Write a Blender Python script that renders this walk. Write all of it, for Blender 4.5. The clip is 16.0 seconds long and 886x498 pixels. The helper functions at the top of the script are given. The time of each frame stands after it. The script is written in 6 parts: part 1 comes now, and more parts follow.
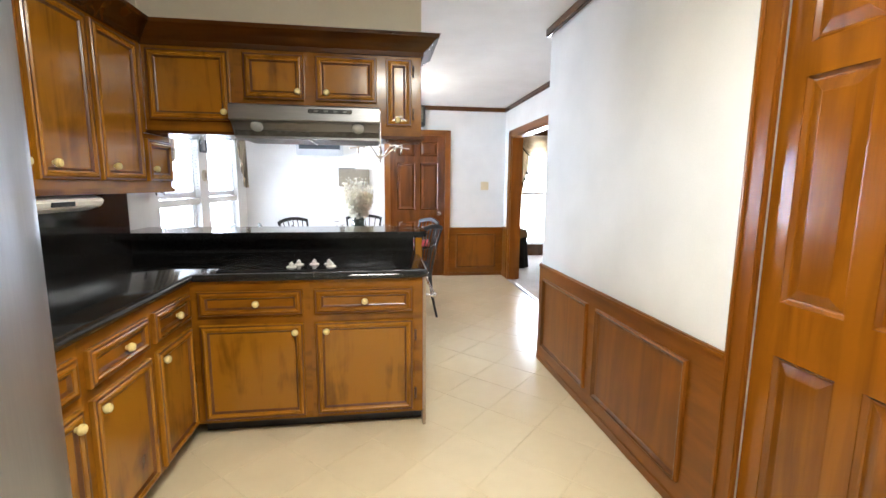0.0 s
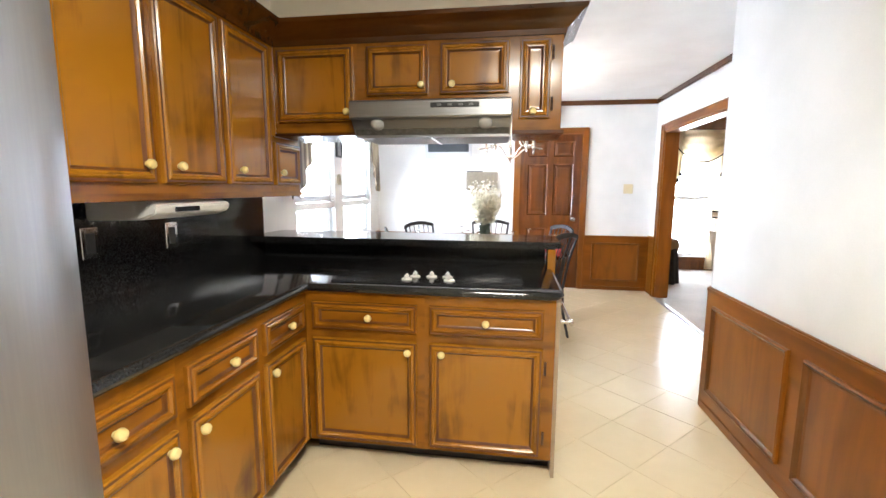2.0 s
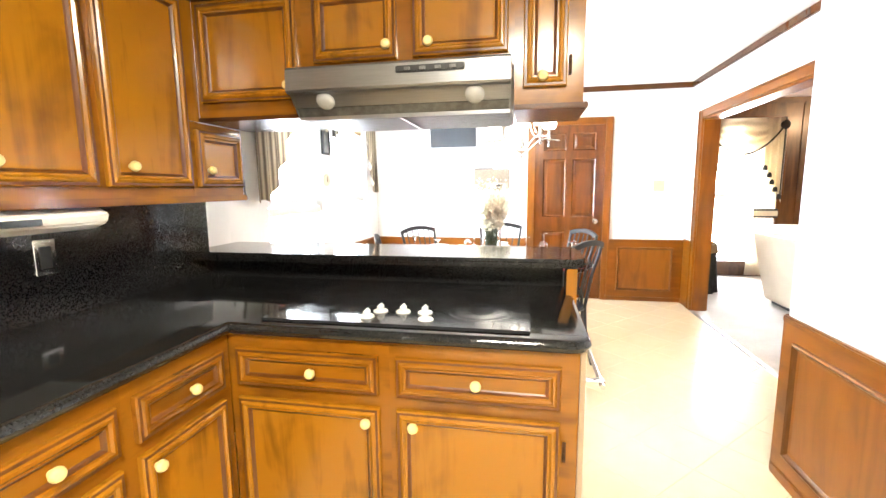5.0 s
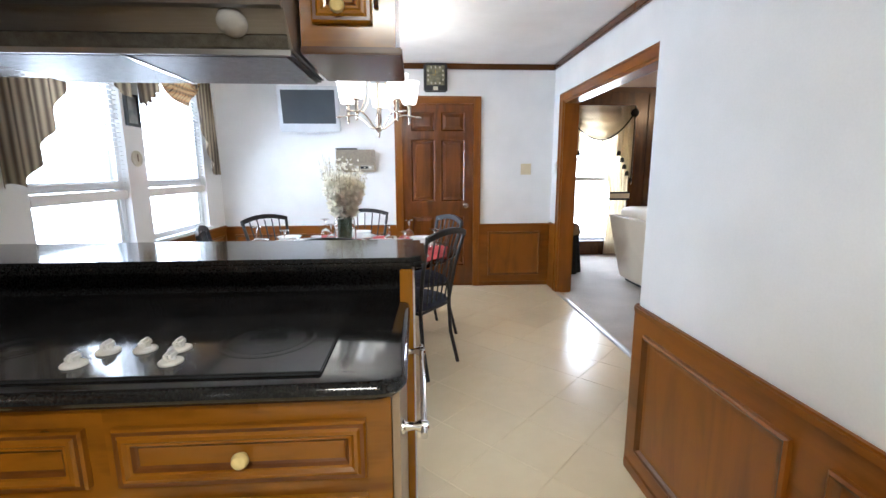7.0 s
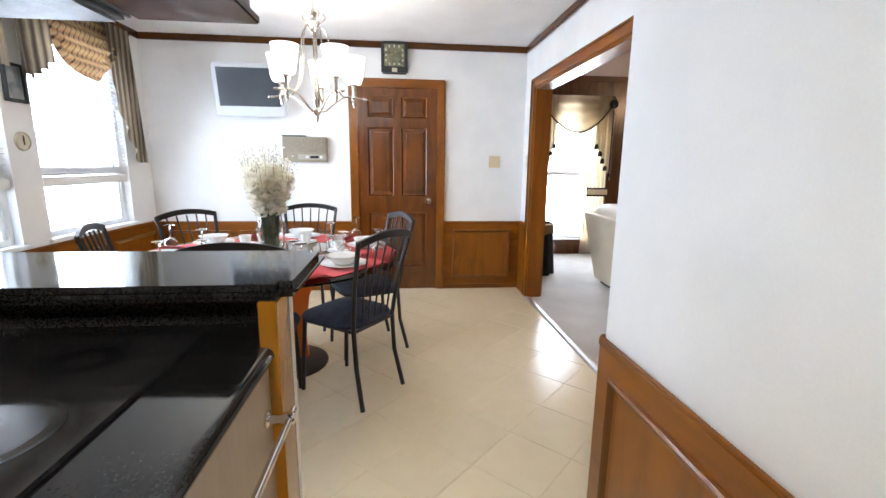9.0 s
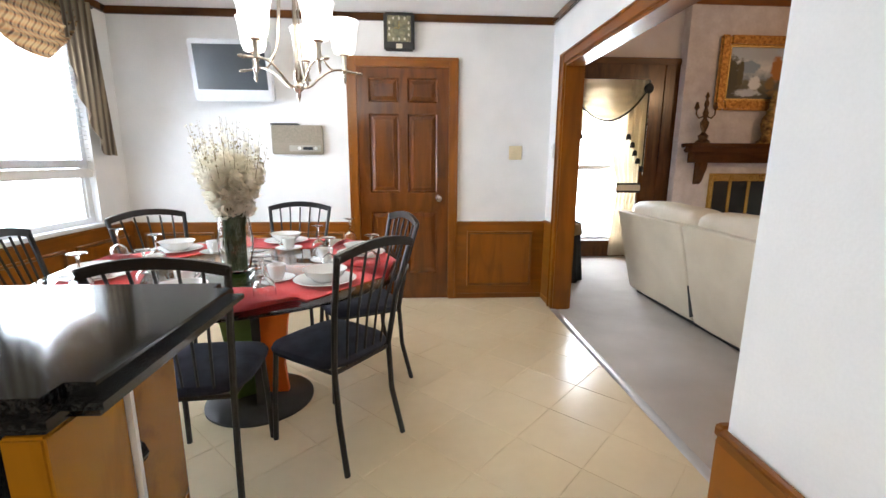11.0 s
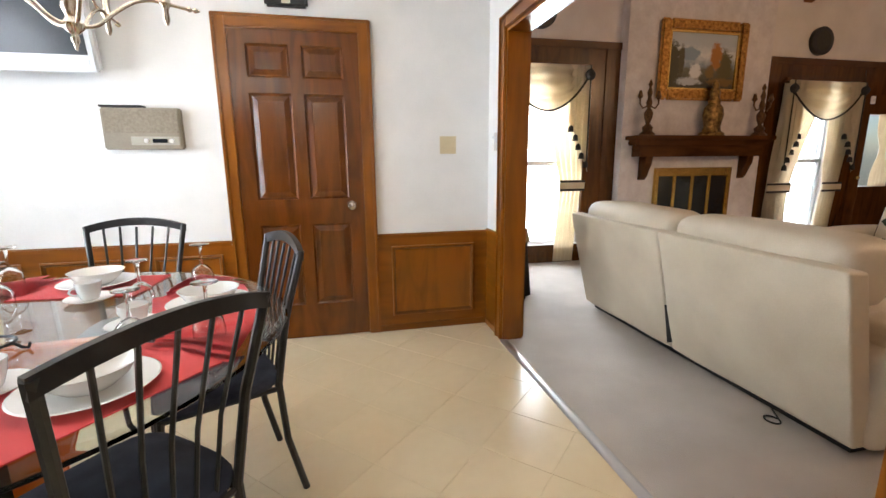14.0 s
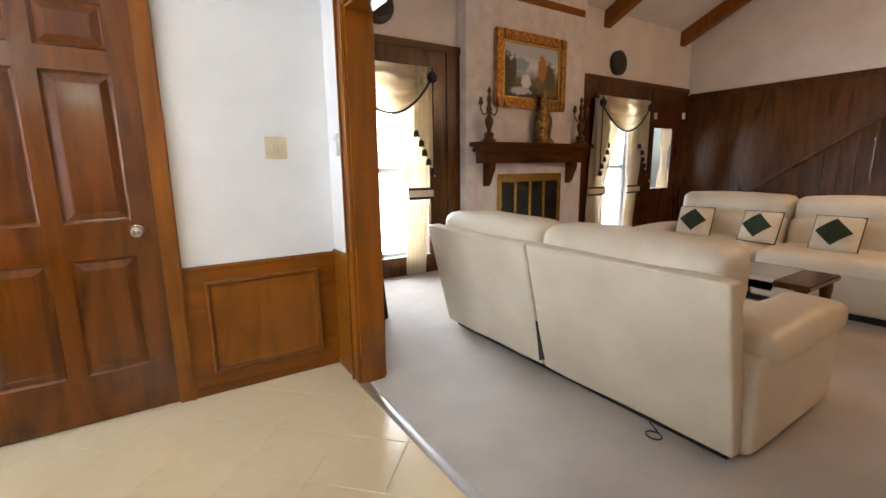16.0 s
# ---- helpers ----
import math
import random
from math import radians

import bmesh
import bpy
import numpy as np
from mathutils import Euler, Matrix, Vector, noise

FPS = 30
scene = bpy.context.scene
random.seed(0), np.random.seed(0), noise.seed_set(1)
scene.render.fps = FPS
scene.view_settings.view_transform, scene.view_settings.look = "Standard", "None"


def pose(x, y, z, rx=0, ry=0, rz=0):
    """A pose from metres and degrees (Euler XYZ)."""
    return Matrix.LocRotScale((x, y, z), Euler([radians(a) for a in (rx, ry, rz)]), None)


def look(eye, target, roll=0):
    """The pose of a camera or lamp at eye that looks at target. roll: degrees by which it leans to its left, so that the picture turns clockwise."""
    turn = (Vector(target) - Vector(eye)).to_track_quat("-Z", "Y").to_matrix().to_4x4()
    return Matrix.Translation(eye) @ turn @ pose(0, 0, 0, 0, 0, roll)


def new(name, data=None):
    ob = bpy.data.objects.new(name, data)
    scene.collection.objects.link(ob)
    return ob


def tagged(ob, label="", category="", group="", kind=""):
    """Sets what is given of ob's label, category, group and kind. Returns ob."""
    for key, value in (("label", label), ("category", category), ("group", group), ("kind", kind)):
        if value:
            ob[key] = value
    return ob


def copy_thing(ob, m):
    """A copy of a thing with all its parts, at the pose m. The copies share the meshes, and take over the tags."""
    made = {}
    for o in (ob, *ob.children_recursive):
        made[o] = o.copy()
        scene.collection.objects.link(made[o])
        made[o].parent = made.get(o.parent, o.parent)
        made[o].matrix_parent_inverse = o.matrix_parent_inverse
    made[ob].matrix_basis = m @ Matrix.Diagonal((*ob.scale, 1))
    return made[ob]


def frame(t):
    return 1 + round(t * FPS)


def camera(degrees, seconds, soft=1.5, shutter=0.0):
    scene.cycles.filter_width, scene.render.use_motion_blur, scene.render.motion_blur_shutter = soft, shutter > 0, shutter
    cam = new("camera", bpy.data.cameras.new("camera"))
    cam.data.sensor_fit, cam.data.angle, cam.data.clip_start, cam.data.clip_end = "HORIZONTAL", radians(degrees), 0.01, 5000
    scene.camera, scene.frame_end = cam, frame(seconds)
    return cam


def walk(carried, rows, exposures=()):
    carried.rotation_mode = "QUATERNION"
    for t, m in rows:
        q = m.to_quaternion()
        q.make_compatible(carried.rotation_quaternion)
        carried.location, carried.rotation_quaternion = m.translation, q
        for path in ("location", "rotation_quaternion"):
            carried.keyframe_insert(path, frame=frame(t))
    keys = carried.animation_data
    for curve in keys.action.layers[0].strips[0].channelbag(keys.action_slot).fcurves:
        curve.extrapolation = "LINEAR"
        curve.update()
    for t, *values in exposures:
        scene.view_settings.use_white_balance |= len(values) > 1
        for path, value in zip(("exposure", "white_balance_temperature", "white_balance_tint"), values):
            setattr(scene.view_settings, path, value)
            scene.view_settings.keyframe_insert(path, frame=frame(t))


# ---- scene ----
cam = camera(90.6, 16.0)
PATH = [
    (0, (0.415, 0.808, 1.325), (0.692, 2.768, 1.039), 0.5),
    (0.5, (0.433, 0.89, 1.321), (0.522, 2.868, 1.042), 0.4),
    (1, (0.471, 0.961, 1.306), (0.38, 2.941, 1.044), 0.1),
    (1.5, (0.455, 1.062, 1.315), (0.242, 3.033, 1.047), 0.3),
    (2, (0.415, 1.174, 1.322), (0.121, 3.133, 1.048), 0.3),
    (2.5, (0.4, 1.275, 1.32), (0.024, 3.221, 1.047), 0.3),
    (3, (0.421, 1.381, 1.321), (-0.047, 3.307, 1.05), 0.1),
    (3.2, (0.435, 1.422, 1.314), (-0.068, 3.34, 1.051), -0.1),
    (5.3, (0.486, 1.861, 1.322), (0.164, 3.815, 1.041), -0.5),
    (5.5, (0.515, 1.897, 1.321), (0.235, 3.856, 1.034), -0.5),
    (6, (0.558, 1.997, 1.306), (0.419, 3.97, 1.01), -0.6),
    (6.5, (0.603, 2.126, 1.309), (0.614, 4.098, 0.98), 0.0),
    (7, (0.689, 2.226, 1.304), (0.808, 4.192, 0.956), -0.2),
    (7.5, (0.777, 2.333, 1.303), (0.952, 4.291, 0.935), 0.4),
    (8, (0.86, 2.416, 1.283), (1.057, 4.374, 0.926), 0.4),
    (8.5, (0.91, 2.52, 1.29), (1.119, 4.475, 0.924), 0.6),
    (9, (0.951, 2.648, 1.298), (1.146, 4.602, 0.918), 0.7),
    (9.2, (0.972, 2.708, 1.288), (1.15, 4.665, 0.913), 0.6),
    (11.5, (1.060, 3.368, 1.245), (1.187, 5.324, 0.85), 0.3),
    (12, (1.104, 3.514, 1.238), (1.231, 5.470, 0.842), 0.2),
    (12.5, (1.090, 3.672, 1.231), (1.283, 5.622, 0.833), 0.3),
    (13, (1.089, 3.813, 1.224), (1.365, 5.755, 0.83), 0.2),
    (13.5, (1.154, 3.948, 1.225), (1.482, 5.88, 0.825), -0.2),
    (14, (1.195, 4.077, 1.211), (1.62, 5.992, 0.822), -0.5),
    (14.5, (1.199, 4.224, 1.214), (1.78, 6.097, 0.825), -0.4),
    (15, (1.226, 4.349, 1.211), (1.971, 6.166, 0.831), -0.6),
    (15.5, (1.268, 4.472, 1.219), (2.177, 6.212, 0.84), -0.4),
    (16, (1.34, 4.569, 1.212), (2.407, 6.22, 0.845), -0.7),
]
walk(cam, [(t, look(eye, target, roll)) for t, eye, target, roll in PATH], exposures=[(0, -0.05, 5550, 10), (1.5, 0.13, 5500, 10), (3, 0.65, 6100, 10), (5.5, 1.28, 5850, 10), (6.0, 0.55, 5700, 10), (6.5, 0.0, 5550, 10), (7, -0.4, 5400, 10), (7.5, -0.52, 5350, 10), (9, -0.19, 5550, 10), (11.5, -0.32, 5900, 10), (12.5, -0.24, 6000, 10), (14, -0.31, 6050, 10), (15, -0.46, 6050, 10), (15.5, -0.45, 6000, 10), (16, -0.22, 5950, 10)])

# ---------------- world and light ----------------
world = bpy.data.worlds.new("world")
scene.world = world
world.use_nodes = True
wn = world.node_tree
sky = wn.nodes.new("ShaderNodeTexSky")
sky.sky_type, sky.sun_disc, sky.sun_elevation, sky.sun_rotation = "NISHITA", False, radians(48), radians(200)
wn.links.new(sky.outputs[0], wn.nodes["Background"].inputs[0])
wn.nodes["Background"].inputs[1].default_value = 0.12


def lamp(name, kind, m, energy, color, **kw):
    d = bpy.data.lights.new(name, kind)
    d.energy, d.color = energy, color
    if kind == "AREA":
        d.shape, d.size, d.size_y = "RECTANGLE", kw["size"], kw["size_y"]
    else:
        d.shadow_soft_size = kw.get("soft", 0.05)
    ob = new(name, d)
    ob.matrix_world = m
    return ob


DAY = (0.93, 0.97, 1.0)
WARM = (1.0, 0.78, 0.50)
# daylight in the dining windows, the living room windows and the door's small light
lamp("daylight_dining_one", "AREA", look((-1.62, 5.09, 1.5), (2.0, 5.3, 1.1)), 62, DAY, size=0.9, size_y=1.35)
lamp("daylight_dining_two", "AREA", look((-1.62, 6.27, 1.5), (2.0, 6.0, 1.1)), 66, DAY, size=0.98, size_y=1.35)
lamp("daylight_living_one", "AREA", look((3.45, 9.1, 1.2), (3.6, 4.0, 0.6)), 115, DAY, size=0.9, size_y=1.9)
lamp("daylight_living_two", "AREA", look((7.22, 9.1, 1.2), (6.4, 4.0, 0.6)), 60, DAY, size=0.8, size_y=1.9)
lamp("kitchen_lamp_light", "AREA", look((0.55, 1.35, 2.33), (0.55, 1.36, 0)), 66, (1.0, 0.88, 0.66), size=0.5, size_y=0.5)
lamp("living_lamp_light", "POINT", pose(6.5, 4.2, 2.7), 125, (1.0, 0.60, 0.30), soft=0.16)
for k in range(5):
    a = radians(20 + 72 * k)
    lamp("chandelier_bulb_light", "POINT", pose(0.41 + 0.25 * math.cos(a), 5.74 + 0.25 * math.sin(a), 1.92), 5.5, (1.0, 0.87, 0.68), soft=0.03)


# ---------------- materials ----------------
def material(name, rough=0.5, metal=0.0):
    m = bpy.data.materials.new(name)
    m.use_nodes = True
    nt = m.node_tree
    b = nt.nodes["Principled BSDF"]
    b.inputs["Roughness"].default_value, b.inputs["Metallic"].default_value = rough, metal
    return m, nt, b


def mottled(name, c1, c2, scale=6, rough=0.5, metal=0.0, bump=0.0, fine=120, stretch=(1, 1, 1), vary=0.0, sheen=0.0, rough2=None, place=False):
    """Two scales of noise between two colours, with bump from the fine one."""
    m, nt, b = material(name, rough, metal)
    tc, mp = nt.nodes.new("ShaderNodeTexCoord"), nt.nodes.new("ShaderNodeMapping")
    mp.inputs["Scale"].default_value = stretch
    nt.links.new(nt.nodes.new("ShaderNodeNewGeometry").outputs["Position"] if place else tc.outputs["Object"], mp.inputs[0])
    n1, n2 = nt.nodes.new("ShaderNodeTexNoise"), nt.nodes.new("ShaderNodeTexNoise")
    n1.inputs["Scale"].default_value, n2.inputs["Scale"].default_value = scale, fine
    n1.inputs["Detail"].default_value = 6
    for n in (n1, n2):
        nt.links.new(mp.outputs[0], n.inputs["Vector"])
    mx = nt.nodes.new("ShaderNodeMath")
    mx.operation = "MULTIPLY_ADD"
    mx.inputs[1].default_value = 0.3
    nt.links.new(n2.outputs[0], mx.inputs[0])
    nt.links.new(n1.outputs[0], mx.inputs[2])
    ramp = nt.nodes.new("ShaderNodeValToRGB")
    ramp.color_ramp.elements[0].position, ramp.color_ramp.elements[1].position = 0.45, 0.85
    ramp.color_ramp.elements[0].color, ramp.color_ramp.elements[1].color = (*c1, 1), (*c2, 1)
    nt.links.new(mx.outputs[0], ramp.inputs[0])
    col = ramp.outputs[0]
    if vary:
        oi, hs, ma = nt.nodes.new("ShaderNodeObjectInfo"), nt.nodes.new("ShaderNodeHueSaturation"), nt.nodes.new("ShaderNodeMath")
        ma.operation, ma.inputs[1].default_value, ma.inputs[2].default_value = "MULTIPLY_ADD", vary, 1 - vary / 2
        nt.links.new(oi.outputs["Random"], ma.inputs[0])
        nt.links.new(ma.outputs[0], hs.inputs["Value"])
        nt.links.new(col, hs.inputs["Color"])
        col = hs.outputs[0]
    nt.links.new(col, b.inputs["Base Color"])
    if rough2 is not None:
        mr = nt.nodes.new("ShaderNodeMapRange")
        mr.inputs[3].default_value, mr.inputs[4].default_value = rough, rough2
        nt.links.new(n1.outputs[0], mr.inputs[0])
        nt.links.new(mr.outputs[0], b.inputs["Roughness"])
    if bump:
        bp = nt.nodes.new("ShaderNodeBump")
        bp.inputs["Strength"].default_value, bp.inputs["Distance"].default_value = bump, 0.004
        nt.links.new(n2.outputs[0], bp.inputs["Height"])
        nt.links.new(bp.outputs[0], b.inputs["Normal"])
    if sheen:
        b.inputs["Sheen Weight"].default_value = sheen
    return m


def wood(name, dark, light, axis="z", rough=0.28, scale=1.0, coat=0.1, blotch=0.55):
    """Stained wood: long grain along one axis, cathedral figure and fine pores."""
    m, nt, b = material(name, rough)
    b.inputs["Specular IOR Level"].default_value = 0.4
    b.inputs["Coat Weight"].default_value, b.inputs["Coat Roughness"].default_value = coat, 0.12
    tc, mp, mp2 = nt.nodes.new("ShaderNodeTexCoord"), nt.nodes.new("ShaderNodeMapping"), nt.nodes.new("ShaderNodeMapping")
    s = {"x": (0.14, 1, 1), "y": (1, 0.14, 1), "z": (1, 1, 0.14)}[axis]
    mp.inputs["Scale"].default_value = s
    mp2.inputs["Scale"].default_value = tuple(v if v < 1 else 1.0 for v in (0.4 * s[0] if s[0] < 1 else 1, 0.4 * s[1] if s[1] < 1 else 1, 0.4 * s[2] if s[2] < 1 else 1))
    oi, add = nt.nodes.new("ShaderNodeObjectInfo"), nt.nodes.new("ShaderNodeVectorMath")
    mul = nt.nodes.new("ShaderNodeMath")
    mul.operation, mul.inputs[1].default_value = "MULTIPLY", 7.0
    nt.links.new(oi.outputs["Random"], mul.inputs[0])
    nt.links.new(tc.outputs["Object"], add.inputs[0])
    nt.links.new(mul.outputs[0], add.inputs[1])
    nt.links.new(add.outputs[0], mp.inputs[0])
    nt.links.new(add.outputs[0], mp2.inputs[0])
    fig, pore, patch = (nt.nodes.new("ShaderNodeTexNoise") for _ in range(3))
    fig.inputs["Scale"].default_value, fig.inputs["Detail"].default_value, fig.inputs["Distortion"].default_value = 7 * scale, 4, 1.8
    pore.inputs["Scale"].default_value, pore.inputs["Detail"].default_value = 150 * scale, 2
    patch.inputs["Scale"].default_value = 2.2 if blotch < 0.6 else 4.5
    patch.inputs["Detail"].default_value, patch.inputs["Distortion"].default_value = 3, 0.6
    nt.links.new(mp.outputs[0], fig.inputs["Vector"])
    nt.links.new(mp2.outputs[0], pore.inputs["Vector"])
    nt.links.new(add.outputs[0], patch.inputs["Vector"])
    a1, a2 = nt.nodes.new("ShaderNodeMath"), nt.nodes.new("ShaderNodeMath")
    a1.operation = a2.operation = "MULTIPLY_ADD"
    a1.inputs[1].default_value, a2.inputs[1].default_value = 0.14, blotch
    nt.links.new(pore.outputs[0], a1.inputs[0])
    nt.links.new(fig.outputs[0], a1.inputs[2])
    nt.links.new(patch.outputs[0], a2.inputs[0])
    nt.links.new(a1.outputs[0], a2.inputs[2])
    ramp = nt.nodes.new("ShaderNodeValToRGB")
    e = ramp.color_ramp.elements
    e[0].position = 0.50 if blotch < 0.6 else 0.62
    e[1].position = 0.98 if blotch < 0.6 else 1.12
    e[0].color, e[1].color = (*dark, 1), (*light, 1)
    nt.links.new(a2.outputs[0], ramp.inputs[0])
    nt.links.new(ramp.outputs[0], b.inputs["Base Color"])
    bp = nt.nodes.new("ShaderNodeBump")
    bp.inputs["Strength"].default_value, bp.inputs["Distance"].default_value = 0.12, 0.002
    nt.links.new(a1.outputs[0], bp.inputs["Height"])
    nt.links.new(bp.outputs[0], b.inputs["Normal"])
    return m


def emission(name, color, strength):
    m, nt, b = material(name, 0.5)
    b.inputs["Base Color"].default_value = (*color, 1)
    b.inputs["Emission Color"].default_value, b.inputs["Emission Strength"].default_value = (*color, 1), strength
    return m


def glass(name, tint=(1, 1, 1), rough=0.0, thin=True):
    m, nt, b = material(name, rough)
    b.inputs["Base Color"].default_value = (*tint, 1)
    b.inputs["Transmission Weight"].default_value, b.inputs["IOR"].default_value = 1.0, 1.12 if thin else 1.45
    return m


def see_through(m, share):
    """Let some light pass through thin cloth."""
    nt = m.node_tree
    b, out = nt.nodes["Principled BSDF"], nt.nodes["Material Output"]
    tr, mix = nt.nodes.new("ShaderNodeBsdfTranslucent"), nt.nodes.new("ShaderNodeMixShader")
    mix.inputs[0].default_value = share
    src = b.inputs["Base Color"].links
    if src:
        nt.links.new(src[0].from_socket, tr.inputs[0])
    nt.links.new(b.outputs[0], mix.inputs[1])
    nt.links.new(tr.outputs[0], mix.inputs[2])
    nt.links.new(mix.outputs[0], out.inputs[0])
    return m


def cloth(*args, **kw):
    return see_through(mottled(*args, **kw), 0.12)


CAB = wood("cabinet_wood", (0.115, 0.038, 0.0010), (0.325, 0.136, 0.0045), "z", 0.22, coat=0.35, blotch=0.85)
PANTRYW = wood("pantry_door_wood", (0.105, 0.030, 0.0008), (0.245, 0.080, 0.0022), "z", 0.18, coat=0.4)
CAB_X = wood("cabinet_wood_along_x", (0.098, 0.031, 0.0008), (0.250, 0.094, 0.0030), "x", 0.22, coat=0.35, blotch=0.85)
CAB_Y = wood("cabinet_wood_along_y", (0.098, 0.031, 0.0008), (0.250, 0.094, 0.0030), "y", 0.22, coat=0.35, blotch=0.85)
TRIM = wood("trim_wood", (0.120, 0.034, 0.0010), (0.238, 0.076, 0.0025), "z", 0.3)
TRIM_X = wood("trim_wood_along_x", (0.120, 0.034, 0.0010), (0.232, 0.074, 0.0025), "x", 0.3)
TRIM_Y = wood("trim_wood_along_y", (0.120, 0.034, 0.0010), (0.232, 0.074, 0.0025), "y", 0.3)
DOORW = wood("door_wood", (0.042, 0.0100, 0.0011), (0.130, 0.036, 0.0038), "z", 0.22, coat=0.3)
DARK = wood("dark_panel_wood", (0.028, 0.0095, 0.0022), (0.098, 0.034, 0.0075), "z", 0.25)
DARK_X = wood("dark_trim_wood_x", (0.028, 0.0095, 0.0022), (0.098, 0.034, 0.0075), "x", 0.25)
WALL = mottled("white_wall_paint", (0.74, 0.745, 0.74), (0.82, 0.82, 0.815), 3, 0.75, bump=0.08, fine=160)
SOFFIT = mottled("cream_paint", (0.70, 0.67, 0.57), (0.77, 0.74, 0.64), 3, 0.8, bump=0.08, fine=160)
CEIL = mottled("ceiling_paint", (0.78, 0.775, 0.765), (0.84, 0.84, 0.83), 4, 0.85, bump=0.3, fine=90)
LWALL = mottled("living_wall_plaster", (0.64, 0.60, 0.57), (0.74, 0.70, 0.67), 3, 0.85, bump=0.2, fine=60)
BRICKW = mottled("painted_masonry", (0.60, 0.56, 0.56), (0.76, 0.73, 0.73), 7, 0.8, bump=0.8, fine=30)
TILE = mottled("beige_floor_tile", (0.735, 0.625, 0.41), (0.80, 0.69, 0.475), 1.6, 0.2, bump=0.05, fine=14, vary=0.03, place=True)
GROUT = mottled("tile_grout", (0.70, 0.59, 0.37), (0.77, 0.65, 0.43), 20, 0.9, bump=0.2)
CARPET = mottled("grey_beige_carpet", (0.37, 0.33, 0.28), (0.62, 0.565, 0.50), 1.3, 1.0, bump=1.0, fine=420, sheen=0.3)
GRANITE = mottled("black_granite", (0.005, 0.005, 0.006), (0.025, 0.025, 0.0245), 190, 0.085, fine=420)
GRANITE.node_tree.nodes["Principled BSDF"].inputs["Specular IOR Level"].default_value = 0.44
CERAMIC = mottled("cooktop_glass", (0.022, 0.022, 0.024), (0.032, 0.032, 0.034), 10, 0.10, fine=200)
RING = mottled("burner_ring_print", (0.008, 0.008, 0.009), (0.012, 0.012, 0.013), 40, 0.2)
STEEL = mottled("brushed_steel", (0.20, 0.20, 0.21), (0.30, 0.30, 0.31), 3, 0.28, 0.9, bump=0.05, fine=200, stretch=(0.05, 1, 1), rough2=0.4)
STEEL_Z = mottled("fridge_steel", (0.30, 0.31, 0.33), (0.37, 0.38, 0.40), 2, 0.34, 0.85, bump=0.03, fine=200, stretch=(1, 1, 0.05))
DSTEEL = mottled("dark_filter_metal", (0.09, 0.09, 0.09), (0.16, 0.16, 0.16), 40, 0.35, 0.7, bump=0.4, fine=300)
CHROME = mottled("chrome", (0.75, 0.75, 0.75), (0.82, 0.82, 0.82), 3, 0.08, 1.0)
NICKEL = mottled("satin_nickel", (0.55, 0.50, 0.42), (0.66, 0.61, 0.53), 8, 0.22, 1.0)
BRASS = mottled("brass", (0.50, 0.32, 0.07), (0.72, 0.50, 0.16), 12, 0.27, 0.85)
IVORY = mottled("ivory_knob", (0.72, 0.56, 0.20), (0.80, 0.67, 0.32), 20, 0.2)
WHITEP = mottled("white_plastic", (0.74, 0.73, 0.70), (0.80, 0.79, 0.77), 10, 0.4)
BEIGEP = mottled("beige_plastic", (0.62, 0.53, 0.33), (0.68, 0.59, 0.40), 10, 0.4)
BLACK = mottled("black_metal", (0.008, 0.008, 0.009), (0.018, 0.018, 0.019), 15, 0.38, bump=0.05)
NAVY = mottled("dark_navy_fabric", (0.016, 0.021, 0.040), (0.040, 0.048, 0.075), 12, 0.95, bump=0.5, fine=500)
RED = mottled("red_cloth", (0.56, 0.020, 0.024), (0.70, 0.040, 0.040), 10, 0.85, bump=0.4, fine=600, sheen=0.2)
CHINA = mottled("white_china", (0.80, 0.80, 0.79), (0.84, 0.84, 0.83), 5, 0.12)
GLASS = glass("clear_glass", (0.98, 1.0, 0.99), thin=False)
TABLEGLASS = glass("table_glass", (0.90, 0.97, 0.95), thin=False)
PANE = glass("window_glass", (1, 1, 1), thin=True)
PETAL = see_through(mottled("cream_petals", (0.82, 0.78, 0.64), (0.90, 0.88, 0.78), 20, 0.7), 0.5)
STEM = mottled("dark_green_stems", (0.03, 0.045, 0.02), (0.08, 0.10, 0.05), 20, 0.6)
LEATHER = mottled("cream_leather", (0.60, 0.53, 0.40), (0.71, 0.64, 0.50), 3, 0.30, bump=0.35, fine=180, rough2=0.48)
DRAPE = cloth("cream_drape", (0.66, 0.57, 0.41), (0.78, 0.69, 0.53), 4, 0.6, bump=0.2, fine=500, sheen=0.3)
FRINGE = mottled("black_fringe", (0.010, 0.010, 0.010), (0.03, 0.03, 0.03), 30, 0.9)
GREENP = mottled("green_velvet", (0.020, 0.035, 0.012), (0.045, 0.065, 0.022), 20, 0.8, sheen=0.3)
GILT = mottled("gilt_frame", (0.16, 0.065, 0.012), (0.56, 0.30, 0.075), 30, 0.30, 0.75, bump=0.8, fine=90)
BRONZE = mottled("aged_bronze", (0.05, 0.025, 0.012), (0.16, 0.085, 0.035), 30, 0.4, 0.7, bump=0.6, fine=120)
SHADEGLASS = emission("lit_white_glass", (1.0, 0.94, 0.84), 2.6)
SCREEN = mottled("dark_screen", (0.012, 0.014, 0.018), (0.018, 0.020, 0.026), 2, 0.12)
SILVER = mottled("silver_plastic", (0.55, 0.57, 0.60), (0.63, 0.65, 0.68), 6, 0.35, 0.3)
TAUPE = mottled("taupe_plastic", (0.22, 0.19, 0.14), (0.29, 0.25, 0.19), 8, 0.45)
SKYGLOW = emission("bright_sky_glow", (0.96, 0.98, 1.0), 5.0)
